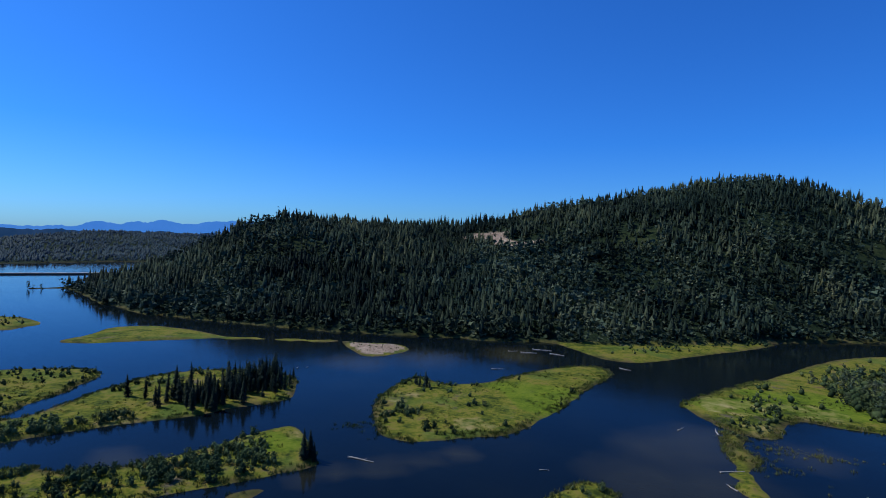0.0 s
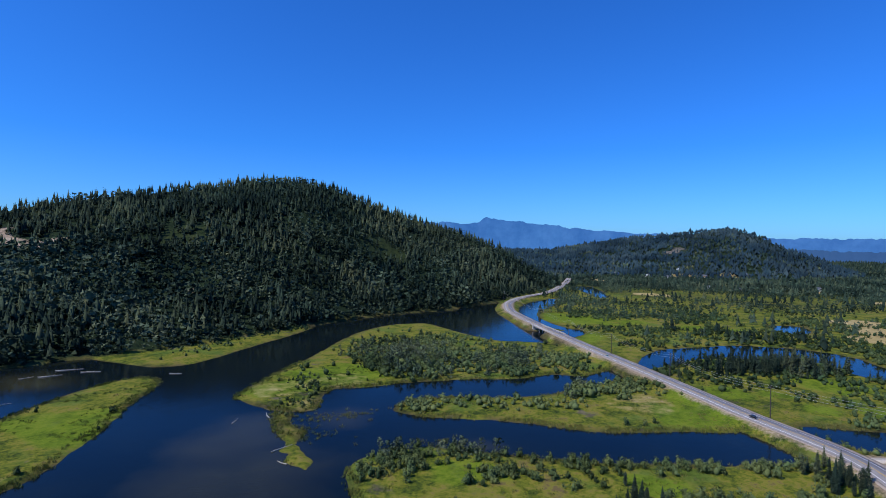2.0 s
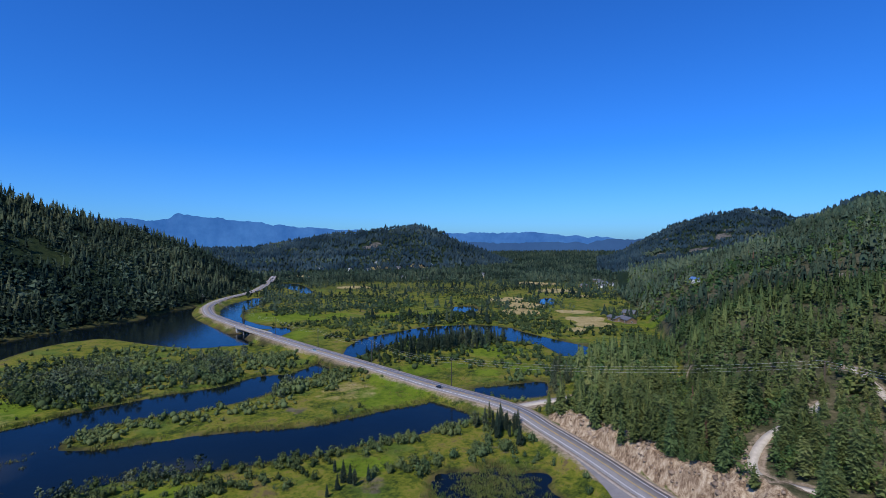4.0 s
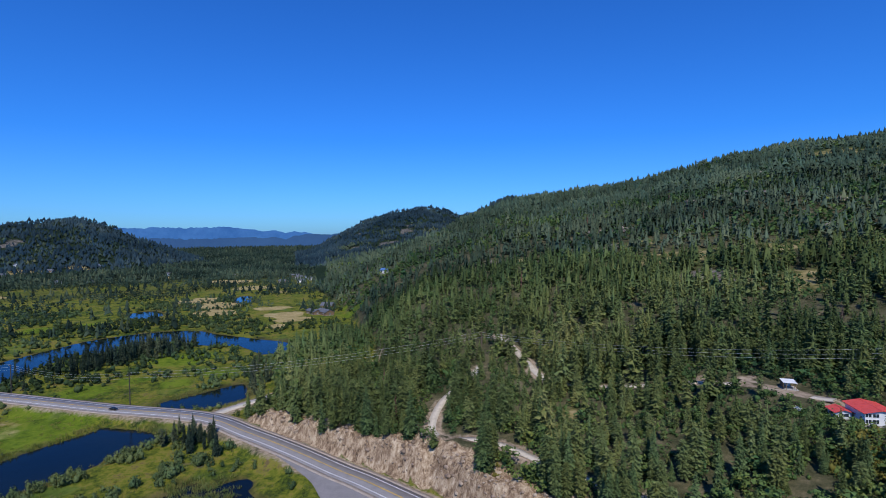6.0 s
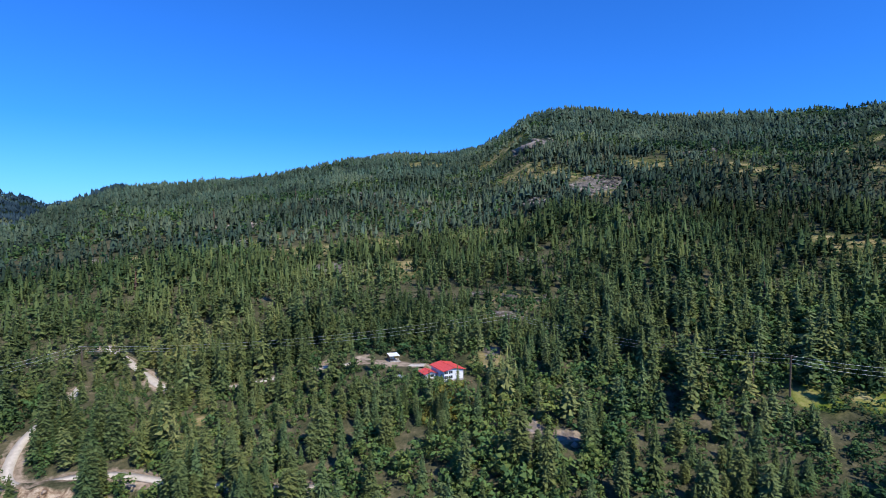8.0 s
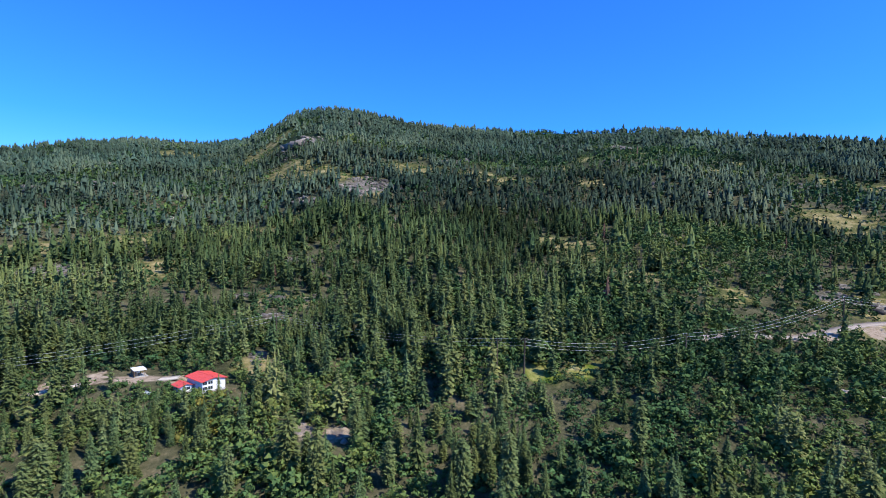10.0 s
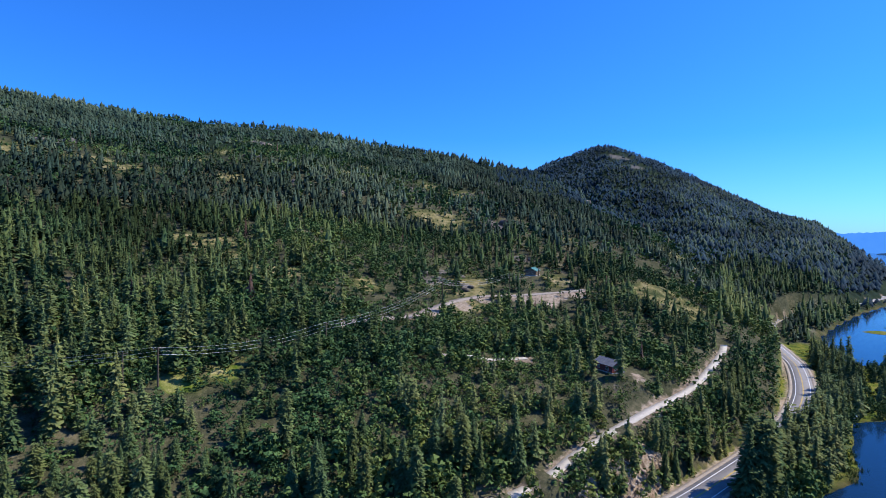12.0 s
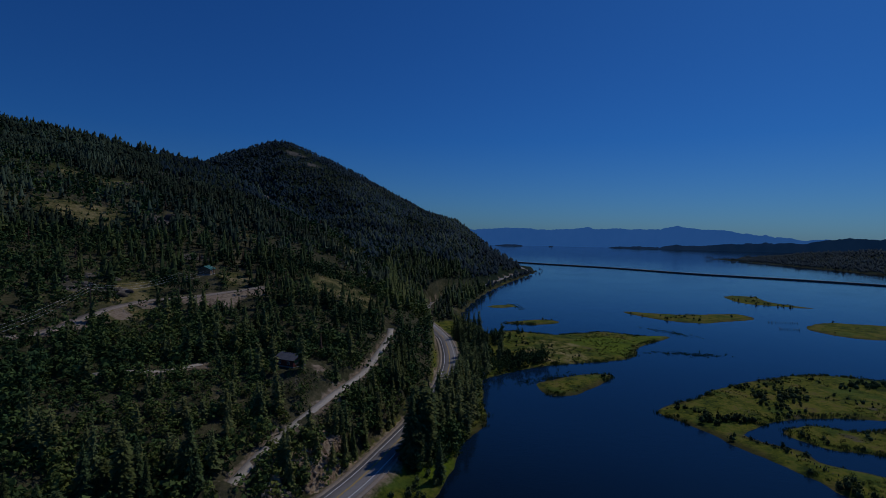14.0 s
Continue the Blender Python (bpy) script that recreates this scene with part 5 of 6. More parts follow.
# grey leaves and extra chill put valley haze into the tree colour
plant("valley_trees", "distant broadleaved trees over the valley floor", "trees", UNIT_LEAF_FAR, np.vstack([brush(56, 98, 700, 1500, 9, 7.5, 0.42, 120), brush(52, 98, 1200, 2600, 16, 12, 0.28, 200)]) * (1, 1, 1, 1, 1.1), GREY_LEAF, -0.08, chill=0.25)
plant("valley_conifers", "distant conifers over the valley floor", "trees", UNIT_TINY, np.vstack([brush(56, 98, 560, 1500, 22, 13, 0.46, 150), brush(54, 98, 1200, 2700, 15, 14, 0.34, 220), brush(60, 98, 2700, 4600, 30, 16, 0.28, 220)]), HILL_FIR, 0.05, chill=0.1)
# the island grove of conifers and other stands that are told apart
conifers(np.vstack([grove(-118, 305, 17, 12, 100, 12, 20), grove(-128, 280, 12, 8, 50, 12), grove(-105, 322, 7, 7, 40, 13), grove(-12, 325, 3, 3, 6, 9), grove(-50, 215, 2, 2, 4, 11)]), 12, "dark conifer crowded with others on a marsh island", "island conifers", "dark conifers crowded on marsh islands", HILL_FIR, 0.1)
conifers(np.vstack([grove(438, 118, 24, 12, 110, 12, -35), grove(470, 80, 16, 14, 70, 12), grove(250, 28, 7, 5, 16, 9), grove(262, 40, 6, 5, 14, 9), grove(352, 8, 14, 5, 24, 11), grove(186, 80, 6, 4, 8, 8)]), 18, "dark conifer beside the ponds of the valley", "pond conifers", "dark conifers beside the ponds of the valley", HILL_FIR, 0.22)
plant("point_trees", "taller grey green willows and alders on the point", "trees", UNIT_LEAF_NEAR, np.vstack([grove(285, 312, 32, 18, 110, 8.5, 60), grove(265, 298, 14, 10, 40, 9), grove(340, 262, 20, 10, 40, 7.5), grove(318, 236, 16, 5, 24, 7), grove(292, 165, 6, 3, 8, 9), grove(182, 152, 10, 4, 14, 7, -45), grove(150, 172, 8, 3, 10, 7, -45)]), GREY_LEAF, 0.1)
plant("point_shrubs", "dense grey green willow thicket on the point", "shrubs", UNIT_BUSH_FAR, np.vstack([grove(290, 312, 38, 24, 620, 5.5, 60), grove(270, 300, 16, 14, 160, 7), grove(335, 262, 26, 14, 260, 5), grove(365, 222, 16, 9, 120, 5), grove(315, 236, 22, 7, 130, 5.5, 60), grove(345, 330, 30, 24, 200, 4.5, 60), grove(185, 292, 14, 5, 40, 3.5, 60), grove(240, 190, 26, 6, 80, 4.5, -50), grove(320, 150, 18, 6, 60, 4.5, -50), grove(205, 215, 8, 4, 40, 4.5), grove(292, 165, 5, 3, 24, 8), grove(180, 452, 18, 8, 34, 3.4, 10), grove(240, 480, 22, 7, 34, 3.2, 10), grove(290, 494, 10, 5, 18, 4)]), SHRUB, 0.0)
plant("shore_trees", "leafy dark green trees along the lake shore", "trees", UNIT_LEAF_NEAR, np.vstack([grove(-256, -122, 22, 4, 60, 11, 20), grove(-205, -103, 8, 2, 20, 11, 12), grove(-330, -146, 24, 6, 70, 9, 30), grove(-213, -106, 14, 3, 26, 8, 10), grove(-352, -130, 11, 6, 60, 8), grove(-372, -122, 9, 6, 40, 7), grove(-430, -176, 22, 9, 50, 8)]), BROADLEAF, -0.12)
lake_edge = np.vstack([grove(-240, -120, 26, 5, 60, 17, 22), grove(-310, -146, 22, 6, 60, 18, 25), grove(-395, -182, 30, 8, 70, 17, 32)])
conifers(np.vstack([lake_edge, grove(-205, -110, 9, 4, 24, 17), grove(-228, -116, 10, 5, 30, 17), grove(-250, -124, 10, 5, 30, 17), grove(-275, -134, 10, 5, 20, 16), grove(-200, -135, 8, 3, 16, 11, 15), grove(-230, -148, 8, 4, 20, 11, 15), grove(-165, -127, 8, 3, 14, 10), grove(-256, -160, 8, 4, 16, 12), grove(-440, -215, 14, 8, 30, 16), grove(-213, -114, 13, 1.6, 30, 19, 15), grove(-262, -128, 16, 2, 34, 19, 17), grove(-238, -120, 14, 2, 26, 19, 16), grove(-181, -107, 5, 1.5, 16, 23, 12), grove(-194, -109, 6, 2, 18, 23, 14), grove(-212, -116, 7, 1.5, 16, 23, 16)]), 50, "tall conifer on the lake shore beside the highway", "shore conifers", "tall conifers along the lake shore")
cutting_edge = np.vstack([grove(219, -38, 15, 4, 40, 16, 33), grove(246, -19, 15, 4, 40, 15, 33), grove(268, -3, 8, 5, 20, 14, 33), grove(228, -48, 16, 5, 46, 16, 33), grove(260, -30, 16, 8, 40, 15), grove(182, -82, 8, 4, 14, 14, 20)])
conifers(np.vstack([cutting_edge, grove(285, -16, 10, 8, 24, 14), grove(238, -60, 9, 5, 40, 14), grove(262, -56, 12, 6, 40, 13), grove(290, -40, 10, 8, 30, 13), grove(208, -78, 4, 3, 12, 16), grove(200, -72, 2, 2, 5, 15), grove(166, -71, 5, 1.5, 12, 15, -30), grove(141, -83, 6, 2, 20, 15, -30), grove(124, -92, 6, 2, 20, 15, -30), grove(232, -70, 7, 4, 16, 16, 20)]), 65, "tall conifer on the edge of the rock cutting", "cutting conifers", "tall conifers along the edge of the rock cutting", CONIFER, 0.04)


conifers(np.vstack([grove(px, py, 6, 5, n, h, 0) for px, py, n, h in ((122, -140, 16, 10), (104, -142, 14, 10), (136, -140, 14, 8), (158, -128, 12, 9), (90, -150, 14, 11), (84, -166, 12, 11), (150, -188, 14, 12), (166, -182, 14, 12), (128, -196, 14, 12), (112, -206, 14, 11), (138, -220, 16, 11), (156, -210, 16, 12), (92, -206, 12, 11), (180, -172, 14, 12), (76, -186, 12, 11), (122, -182, 6, 11), (146, -238, 14, 11), (170, -226, 14, 12))]), 40, "young dark green conifer near the white house", "conifers round the white house", "young conifers round the white house")
plant("house_shrubs", "light green and yellowish shrubs on the slope round the house", "shrubs", UNIT_BUSH_FAR, np.vstack([grove(px, py, 9, 7, 60, 2.6, 0) for px, py in ((118, -146), (138, -152), (96, -152), (84, -178), (128, -206), (140, -226), (160, -200), (170, -160), (112, -216), (128, -256), (112, -254), (186, -120), (150, -124), (176, -132))]), BROADLEAF, 0.12)


# ---- houses ----
def roofed_house(name, label, place, long, wide, eave, ridge, wall_mat, roof_mat, windows, group=""):
    """A gabled house, its ridge along local x: walls, two roof planes with overhang, gable ends, windows and a door.
    windows: rows of (side, along, sill, width, height); sides: f front (-y), b back, e the +x gable, w the -x gable."""
    h = thing(name, place, label, "house", group)
    lx, ly = long / 2, wide / 2
    part("foundation", boxed(-lx - 0.1, -ly - 0.1, -3.0, lx + 0.1, ly + 0.1, 0.25, bevel=0.03), CONCRETE, h)
    for s in (-1, 1):
        part("wall", boxed(-lx, s * ly - 0.12 * (s > 0) * 2, 0.25, lx, s * ly + 0.24 * (s < 0), eave), wall_mat, h)
        bm = bmesh.new()
        prof = [(-ly + 0.24, 0.25), (ly - 0.24, 0.25), (ly - 0.24, eave), (0, ridge - 0.1), (-ly + 0.24, eave)]
        a = [bm.verts.new((s * lx, y, z)) for y, z in prof]
        b = [bm.verts.new((s * (lx - 0.24), y, z)) for y, z in prof]
        bm.faces.new(a), bm.faces.new(b[::-1])
        for i in range(5):
            bm.faces.new((a[i], b[i], b[(i + 1) % 5], a[(i + 1) % 5]))
        bmesh.ops.recalc_face_normals(bm, faces=bm.faces)
        part("gable_wall", bm, wall_mat, h)
        slope = math.atan2(ridge - eave, ly)
        run = math.hypot(ridge - eave, ly) + 0.7
        bm = boxed(-lx - 0.6, 0, -0.09, lx + 0.6, run, 0.09, bevel=0.03)
        m = Matrix.Translation((0, 0, ridge + 0.05)) @ (Matrix.Rotation(math.pi, 4, "Z") if s < 0 else Matrix()) @ Matrix.Rotation(-slope, 4, "X")
        bmesh.ops.transform(bm, matrix=m, verts=bm.verts)
        roof = part("roof", bm, roof_mat, h)
        n_ribs = int(long / 1.2)
        for i in range(n_ribs + 1):
            x = -lx - 0.5 + i * (long + 1.0) / n_ribs
            bm = boxed(x - 0.04, 0, 0.09, x + 0.04, run, 0.14)
            bmesh.ops.transform(bm, matrix=m, verts=bm.verts)
            part("roof_seam", bm, roof_mat, roof)
    part("ridge_cap", boxed(-lx - 0.6, -0.2, ridge + 0.08, lx + 0.6, 0.2, ridge + 0.2, bevel=0.04), roof_mat, h)
    for side, u, sill, w, hh in windows:
        t = {"f": pose(u, -ly, sill, 0, 0, 0), "b": pose(u, ly, sill, 0, 0, 180), "e": pose(lx, u, sill, 0, 0, 90), "w": pose(-lx, u, sill, 0, 0, -90)}[side]
        fr = bmesh.new()
        for x0, x1, z0, z1 in ((-w / 2 - 0.1, -w / 2, -0.1, hh + 0.1), (w / 2, w / 2 + 0.1, -0.1, hh + 0.1), (-w / 2, w / 2, -0.1, 0), (-w / 2, w / 2, hh, hh + 0.1), (-0.04, 0.04, 0, hh)):
            box(fr, x0, -0.08, z0, x1, 0.02, z1)
        bmesh.ops.transform(fr, matrix=t, verts=fr.verts)
        win = part("window", fr, TRIM, h)
        pane = boxed(-w / 2, -0.03, 0, w / 2, -0.005, hh)
        bmesh.ops.transform(pane, matrix=t, verts=pane.verts)
        part("pane", pane, GLASS, win)
    return h


wx0, wy0 = HOMES["white"]
wz = HOME_LEVEL[HOMES["white"]]
roofed_house("white_house", "two-storey white house with a red metal roof among conifers", pose(wx0, wy0, wz + 0.3, 0, 0, 150), 10.6, 8.0, 3.7, 4.5, WHITE_WALL, RED_ROOF,
             [("e", -3.2, 0.7, 1.5, 1.1), ("e", -1.3, 0.7, 1.5, 1.1), ("e", -3.2, 2.5, 1.5, 1.0), ("e", -1.3, 2.5, 1.5, 1.0), ("f", 3.4, 1.0, 1.2, 1.2), ("b", -2.5, 1.0, 1.4, 1.2), ("b", 2.5, 1.0, 1.4, 1.2)])
roofed_house("garage_wing", "low white annex with a red metal roof beside the house", pose(wx0 + 5.4, wy0 + 4.8, wz + 0.2, 0, 0, 150), 4.6, 4.2, 2.1, 2.8, WHITE_WALL, RED_ROOF, [("e", 0, 0.7, 2.6, 1.0), ("f", 0, 0.8, 1.4, 0.9)])
deck = thing("timber_deck", pose(wx0 - 6.3, wy0 + 4.4, wz - 0.3, 0, 0, 60), "brown timber deck below the white house", "deck")
for k in range(18):
    part("plank", boxed(-6, -2.2 + k * 0.25, 0.0, 4, -1.98 + k * 0.25, 0.08), BROWN_WALL, deck)
for x in (-5.6, -1, 3.6):
    part("post", boxed(x - 0.1, 1.9, -3, x + 0.1, 2.1, 1.0), BROWN_WALL, deck)
part("rail", boxed(-6, 1.95, 0.95, 4, 2.05, 1.05), BROWN_WALL, deck)

sx0, sy0 = HOMES["shed"]
carport = thing("carport", pose(sx0, sy0, HOME_LEVEL[HOMES["shed"]], 0, 0, 140), "small open white carport on the gravel yard", "carport")
part("roof", boxed(-2.9, -2.1, 2.35, 2.9, 2.1, 2.5, bevel=0.04), WHITE_WALL, carport, "flat white roof")
part("fascia", boxed(-2.95, 2.0, 2.2, 2.95, 2.14, 2.56, bevel=0.02), WHITE_WALL, carport)
part("back_wall", boxed(-2.7, -1.9, 0.0, 2.7, -1.78, 2.35), BROWN_WALL, carport, "brown board wall")
part("side_wall", boxed(-2.7, -1.78, 0.0, -2.58, 1.0, 2.35), WHITE_WALL, carport)
for px, py in ((-2.6, 1.85), (0.2, 1.85), (2.6, 1.85), (2.6, -1.0)):
    part("post", boxed(px - 0.08, py - 0.08, -0.5, px + 0.08, py + 0.08, 2.35), BROWN_WALL, carport)
part("pad", boxed(-3.0, -2.1, -1.2, 3.0, 2.6, 0.04, bevel=0.03), CONCRETE, carport, "grey concrete pad")


def hull(length, wide, high):
    """A small boat hull upside down: a keel line, rounded sides, a square stern."""
    bm = bmesh.new()
    rings_of = []
    for k in range(9):
        u = k / 8
        w = wide / 2 * (1 - max(0.0, (u - 0.35) / 0.65) ** 2.2) + 0.02
        h = high * (0.85 + 0.15 * u)
        rings_of.append([bm.verts.new((length * (u - 0.5), w * math.cos(a), h * max(0.0, math.sin(a)) ** 0.7)) for a in [math.pi * i / 8 for i in range(9)]])
    for a, b in zip(rings_of, rings_of[1:]):
        for i in range(8):
            bm.faces.new((a[i], a[i + 1], b[i + 1], b[i]))
    bm.faces.new(rings_of[0])
    bm.faces.new(rings_of[-1][::-1])
    bmesh.ops.recalc_face_normals(bm, faces=bm.faces)
    return bm


boat_z = float(finished_height(np.array([123.0]), np.array([-160.0]))[0][0])
boat = thing("rowing_boat", pose(123, -160, boat_z + 0.12, 0, 0, 165), "white boat turned upside down beside the track", "boat")
part("hull", hull(4.6, 1.7, 0.75), WHITE_WALL, boat)
part("keel", boxed(-2.2, -0.04, 0.6, 1.9, 0.04, 0.84, bevel=0.01), WHITE_WALL, boat)
for px in (-1.3, 1.1):
    part("block", boxed(px - 0.1, -0.8, -0.5, px + 0.1, 0.8, 0.04), BROWN_WALL, boat, "timber support block")
rx0, ry0 = HOMES["red"]
roofed_house("red_house", "dark red timber house with a grey shingle roof on the slope", pose(rx0, ry0, HOME_LEVEL[HOMES["red"]] + 0.3, 0, 0, 92), 10.5, 8.0, 3.3, 5.1, RED_WALL, GREY_ROOF,
             [("f", -2.6, 1.0, 1.3, 1.3), ("f", 2.4, 1.0, 1.3, 1.3), ("e", -1.8, 1.0, 1.3, 1.3), ("e", 1.8, 1.0, 1.3, 1.3), ("w", 0, 1.0, 1.3, 1.3), ("b", 0, 1.0, 1.3, 1.3)])
gx0, gy0 = HOMES["green"]
roofed_house("cabin", "small brown cabin with a bright green metal roof", pose(gx0, gy0, HOME_LEVEL[HOMES["green"]] + 0.5, 0, 0, 38), 12, 7.5, 3.4, 5.2, BROWN_WALL, GREEN_ROOF, [("f", -3, 1.0, 1.6, 1.2), ("f", 2, 1.0, 1.6, 1.2), ("b", 0, 1.0, 1.6, 1.2), ("w", 0, 1.0, 1.2, 1.2)])
# the farm and houses far down the valley
for name, label, x, y, turn, long, wide, eave, ridge, wall, roof in (
        ("farm_barn", "long low farm barn with a dark grey roof", 622, -64, 20, 24, 11, 4, 6.5, BROWN_WALL, GREY_ROOF),
        ("farm_shed", "farm shed with a grey roof", 634, -52, 20, 22, 9, 3.5, 5.5, BROWN_WALL, GREY_ROOF),
        ("farm_house", "farm house with a grey shingle roof", 668, -72, 60, 15, 10, 5, 8, BROWN_WALL, GREY_ROOF),
        ("hill_house", "pale house with a blue metal roof on the wooded slope", 690, -150, 40, 12, 8, 4, 6.5, WHITE_WALL, BLUE_ROOF),
        ("distant_house", "distant pale house at the foot of the hill", 1500, 640, 10, 16, 10, 5, 8, WHITE_WALL, GREY_ROOF),
        ("distant_house", "distant pale house among valley trees", 1470, 720, 70, 18, 10, 5, 8, WHITE_WALL, GREY_ROOF),
        ("distant_house", "distant pale house among valley trees", 1505, 585, 120, 16, 10, 5, 8, WHITE_WALL, GREY_ROOF),
        ("distant_house", "distant pale house on the valley floor", 1242, 391, 30, 18, 11, 5, 8, WHITE_WALL, GREY_ROOF),
        ("distant_house", "distant pale house among valley trees", 1384, 213, 60, 18, 11, 5, 8, WHITE_WALL, GREY_ROOF),
        ("distant_house", "distant long pale shed on the valley floor", 1219, -59, 80, 24, 11, 4, 6.5, BROWN_WALL, GREY_ROOF),
        ("distant_house", "distant pale house at the forest edge", 1144, -70, 50, 20, 12, 5, 8, WHITE_WALL, GREY_ROOF),
        ("distant_house", "small grey-roofed house at the foot of the hill", 1627, 602, 30, 15, 9, 4, 7, WHITE_WALL, GREY_ROOF),
        ("distant_house", "small brown house among valley trees", 1563, 506, 75, 16, 9, 4, 7, BROWN_WALL, GREY_ROOF),
        ("distant_house", "small pale house among valley trees", 1646, 428, 50, 15, 9, 4, 7, WHITE_WALL, GREY_ROOF),
        ("distant_house", "small pale house beside a valley field", 1435, 278, 15, 16, 9, 4, 7, WHITE_WALL, GREY_ROOF),
        ("distant_house", "brown barn beside a straw field", 1068, -32, 40, 18, 10, 4, 7, BROWN_WALL, GREY_ROOF),
        ("distant_house", "small pale house at the forest edge", 1071, -66, 70, 14, 9, 4, 7, WHITE_WALL, GREY_ROOF),
        ("distant_house", "small pale house at the forest edge", 1110, -88, 20, 14, 9, 4, 7, WHITE_WALL, GREY_ROOF),
        ("distant_house", "small brown house on the valley floor", 1215, 326, 60, 16, 9, 4, 7, BROWN_WALL, GREY_ROOF),
        ("distant_house", "small pale house on the valley floor", 1278, 67, 35, 15, 9, 4, 7, WHITE_WALL, GREY_ROOF),
        ("distant_house", "distant pale house across the lake", -1140, 1330, 20, 30, 12, 6, 9, WHITE_WALL, GREY_ROOF)):
    roofed_house(name, label, pose(x, y, max(spot(x, y), 0.3), 0, 0, turn), long, wide, eave, ridge, wall, roof, [("f", -long / 4, 1.2, 1.8, 1.5), ("f", long / 4, 1.2, 1.8, 1.5), ("b", -long / 4, 1.2, 1.8, 1.5), ("b", long / 4, 1.2, 1.8, 1.5), ("e", 0, 1.2, 1.8, 1.5), ("w", 0, 1.2, 1.8, 1.5)])
roofed_house("boat_house", "tiny white boat house on the marsh shore", pose(-312, -136, 1.0, 0, 0, 30), 4, 3, 2.2, 3.2, WHITE_WALL, TRIM, [("f", 0, 0.5, 1.2, 1.2)])


# ---- poles and wires ----
def power_pole(x, y, height, turn, material, label, group, arms=1):
    z = spot(x, y)
    p = thing("power_pole", pose(x, y, z, 0, 0, turn), label, "utility pole", group)
    part("pole", tubed((0, 0, -1.0), (0, 0, height), 0.34, 0.22, 10), material, p)
    for k in range(arms):
        zz = height - 0.7 - 1.5 * k
        part("cross_arm", boxed(-1.5, -0.08, zz, 1.5, 0.08, zz + 0.18, bevel=0.02), material, p)
        for s in (-1.35, 0, 1.35):
            part("insulator", tubed((s, 0, zz + 0.16), (s, 0, zz + 0.5), 0.09, 0.05, 8), CONCRETE, p)
    return Vector((x, y, z + height - 0.25)), radians(turn)


def span(a, b, sag, radius=0.03):
    """Three wires hung between two poles."""
    for s in (-1.35, 0.0, 1.35):
        cu = bpy.data.curves.new("cable", "CURVE")
        cu.dimensions, cu.bevel_depth, cu.bevel_resolution = "3D", radius, 1
        sp = cu.splines.new("POLY")
        n = 18
        sp.points.add(n)
        for i in range(n + 1):
            t = i / n
            p = a[0].lerp(b[0], t)
            turn = a[1] + (b[1] - a[1]) * t
            p = p + Vector((math.cos(turn) * s, math.sin(turn) * s, s * 1.0 - 1.0 - 4 * sag * t * (1 - t)))
            sp.points[i].co = (*p, 1)
        cu.materials.append(WIRE)
        tagged(new("power_cable", cu), "thin pale overhead power cable hung between poles", "cable", "overhead cables")


STEEL_DARK = worn("dark_pole_timber", (0.035, 0.03, 0.025), (0.08, 0.07, 0.06), 1.5, 0.8)
road_tops = [power_pole(x, y, h, turn, STEEL_DARK, "tall dark timber power pole beside the highway", "highway poles") for x, y, h, turn in ((640, 492, 20, 40), (568, 412, 20, 55), (513, 343, 20, 55), (456, 271, 20, 58), (402, 200, 20, 58), (362, 138, 20, 58), (316, 69, 20, 60))]
hill_tops = [power_pole(x, y, h, turn, BARK, "brown timber power pole in the forest clearing", "hillside poles") for x, y, h, turn in ((246, -102, 13, 100), (101, -207, 13, 20), (-1, -196, 14, 10), (-62, -214, 12, 30), (-147, -271, 13, 50), (-200, -279, 12, 40), (-240, -300, 7, 50))]
power_pole(9, -197, 13, 10, BARK, "brown timber power pole in the forest clearing", "hillside poles")
for line in (road_tops, hill_tops):
    for a, b in zip(line[:-1], line[1:]):
        span(a, b, 2.2 + 0.012 * (a[0] - b[0]).length)
span(road_tops[-1], hill_tops[0], 4.0)


# ---- cars ----
def car(label, x, y, turn, paint):
    c = thing("car", pose(x, y, 4.12, 0, 0, turn), label, "car", "cars on the highway")
    bm = boxed(-2.2, -0.88, 0.35, 2.2, 0.88, 0.95, bevel=0.16)
    part("body", bm, paint, c)
    bm = boxed(-1.4, -0.78, 0.92, 1.0, 0.78, 1.48, bevel=0.1)
    for v in bm.verts:
        if v.co.z > 1.3:
            v.co.x *= 0.75
            v.co.y *= 0.88
    part("cabin", bm, GLASS, c, "dark glass cabin")
    part("roof", boxed(-0.95, -0.66, 1.46, 0.65, 0.66, 1.53, bevel=0.03), paint, c)
    for sx in (-1.35, 1.35):
        for sy in (-0.8, 0.8):
            w = part("wheel", tubed((sx, sy - 0.11, 0.33), (sx, sy + 0.11, 0.33), 0.33, 0.33, 14), TYRE, c)
            part("rim", tubed((sx, sy - 0.125, 0.33), (sx, sy + 0.125, 0.33), 0.19, 0.19, 10), STEEL, w)
    for sy in (-0.6, 0.6):
        part("headlight", boxed(2.14, sy - 0.2, 0.62, 2.24, sy + 0.2, 0.78), TRIM, c)
        part("tail_light", boxed(-2.24, sy - 0.2, 0.66, -2.14, sy + 0.2, 0.8), RED_ROOF, c)


car("turquoise car in the highway lane", 393, 199, 56, worn("turquoise_paint", (0.01, 0.28, 0.36), (0.02, 0.36, 0.45), 1.0, 0.3, 0.5))
car("black car in the highway lane", 309, 75, 239, worn("black_paint", (0.01, 0.01, 0.012), (0.02, 0.02, 0.022), 1.0, 0.25, 0.5))


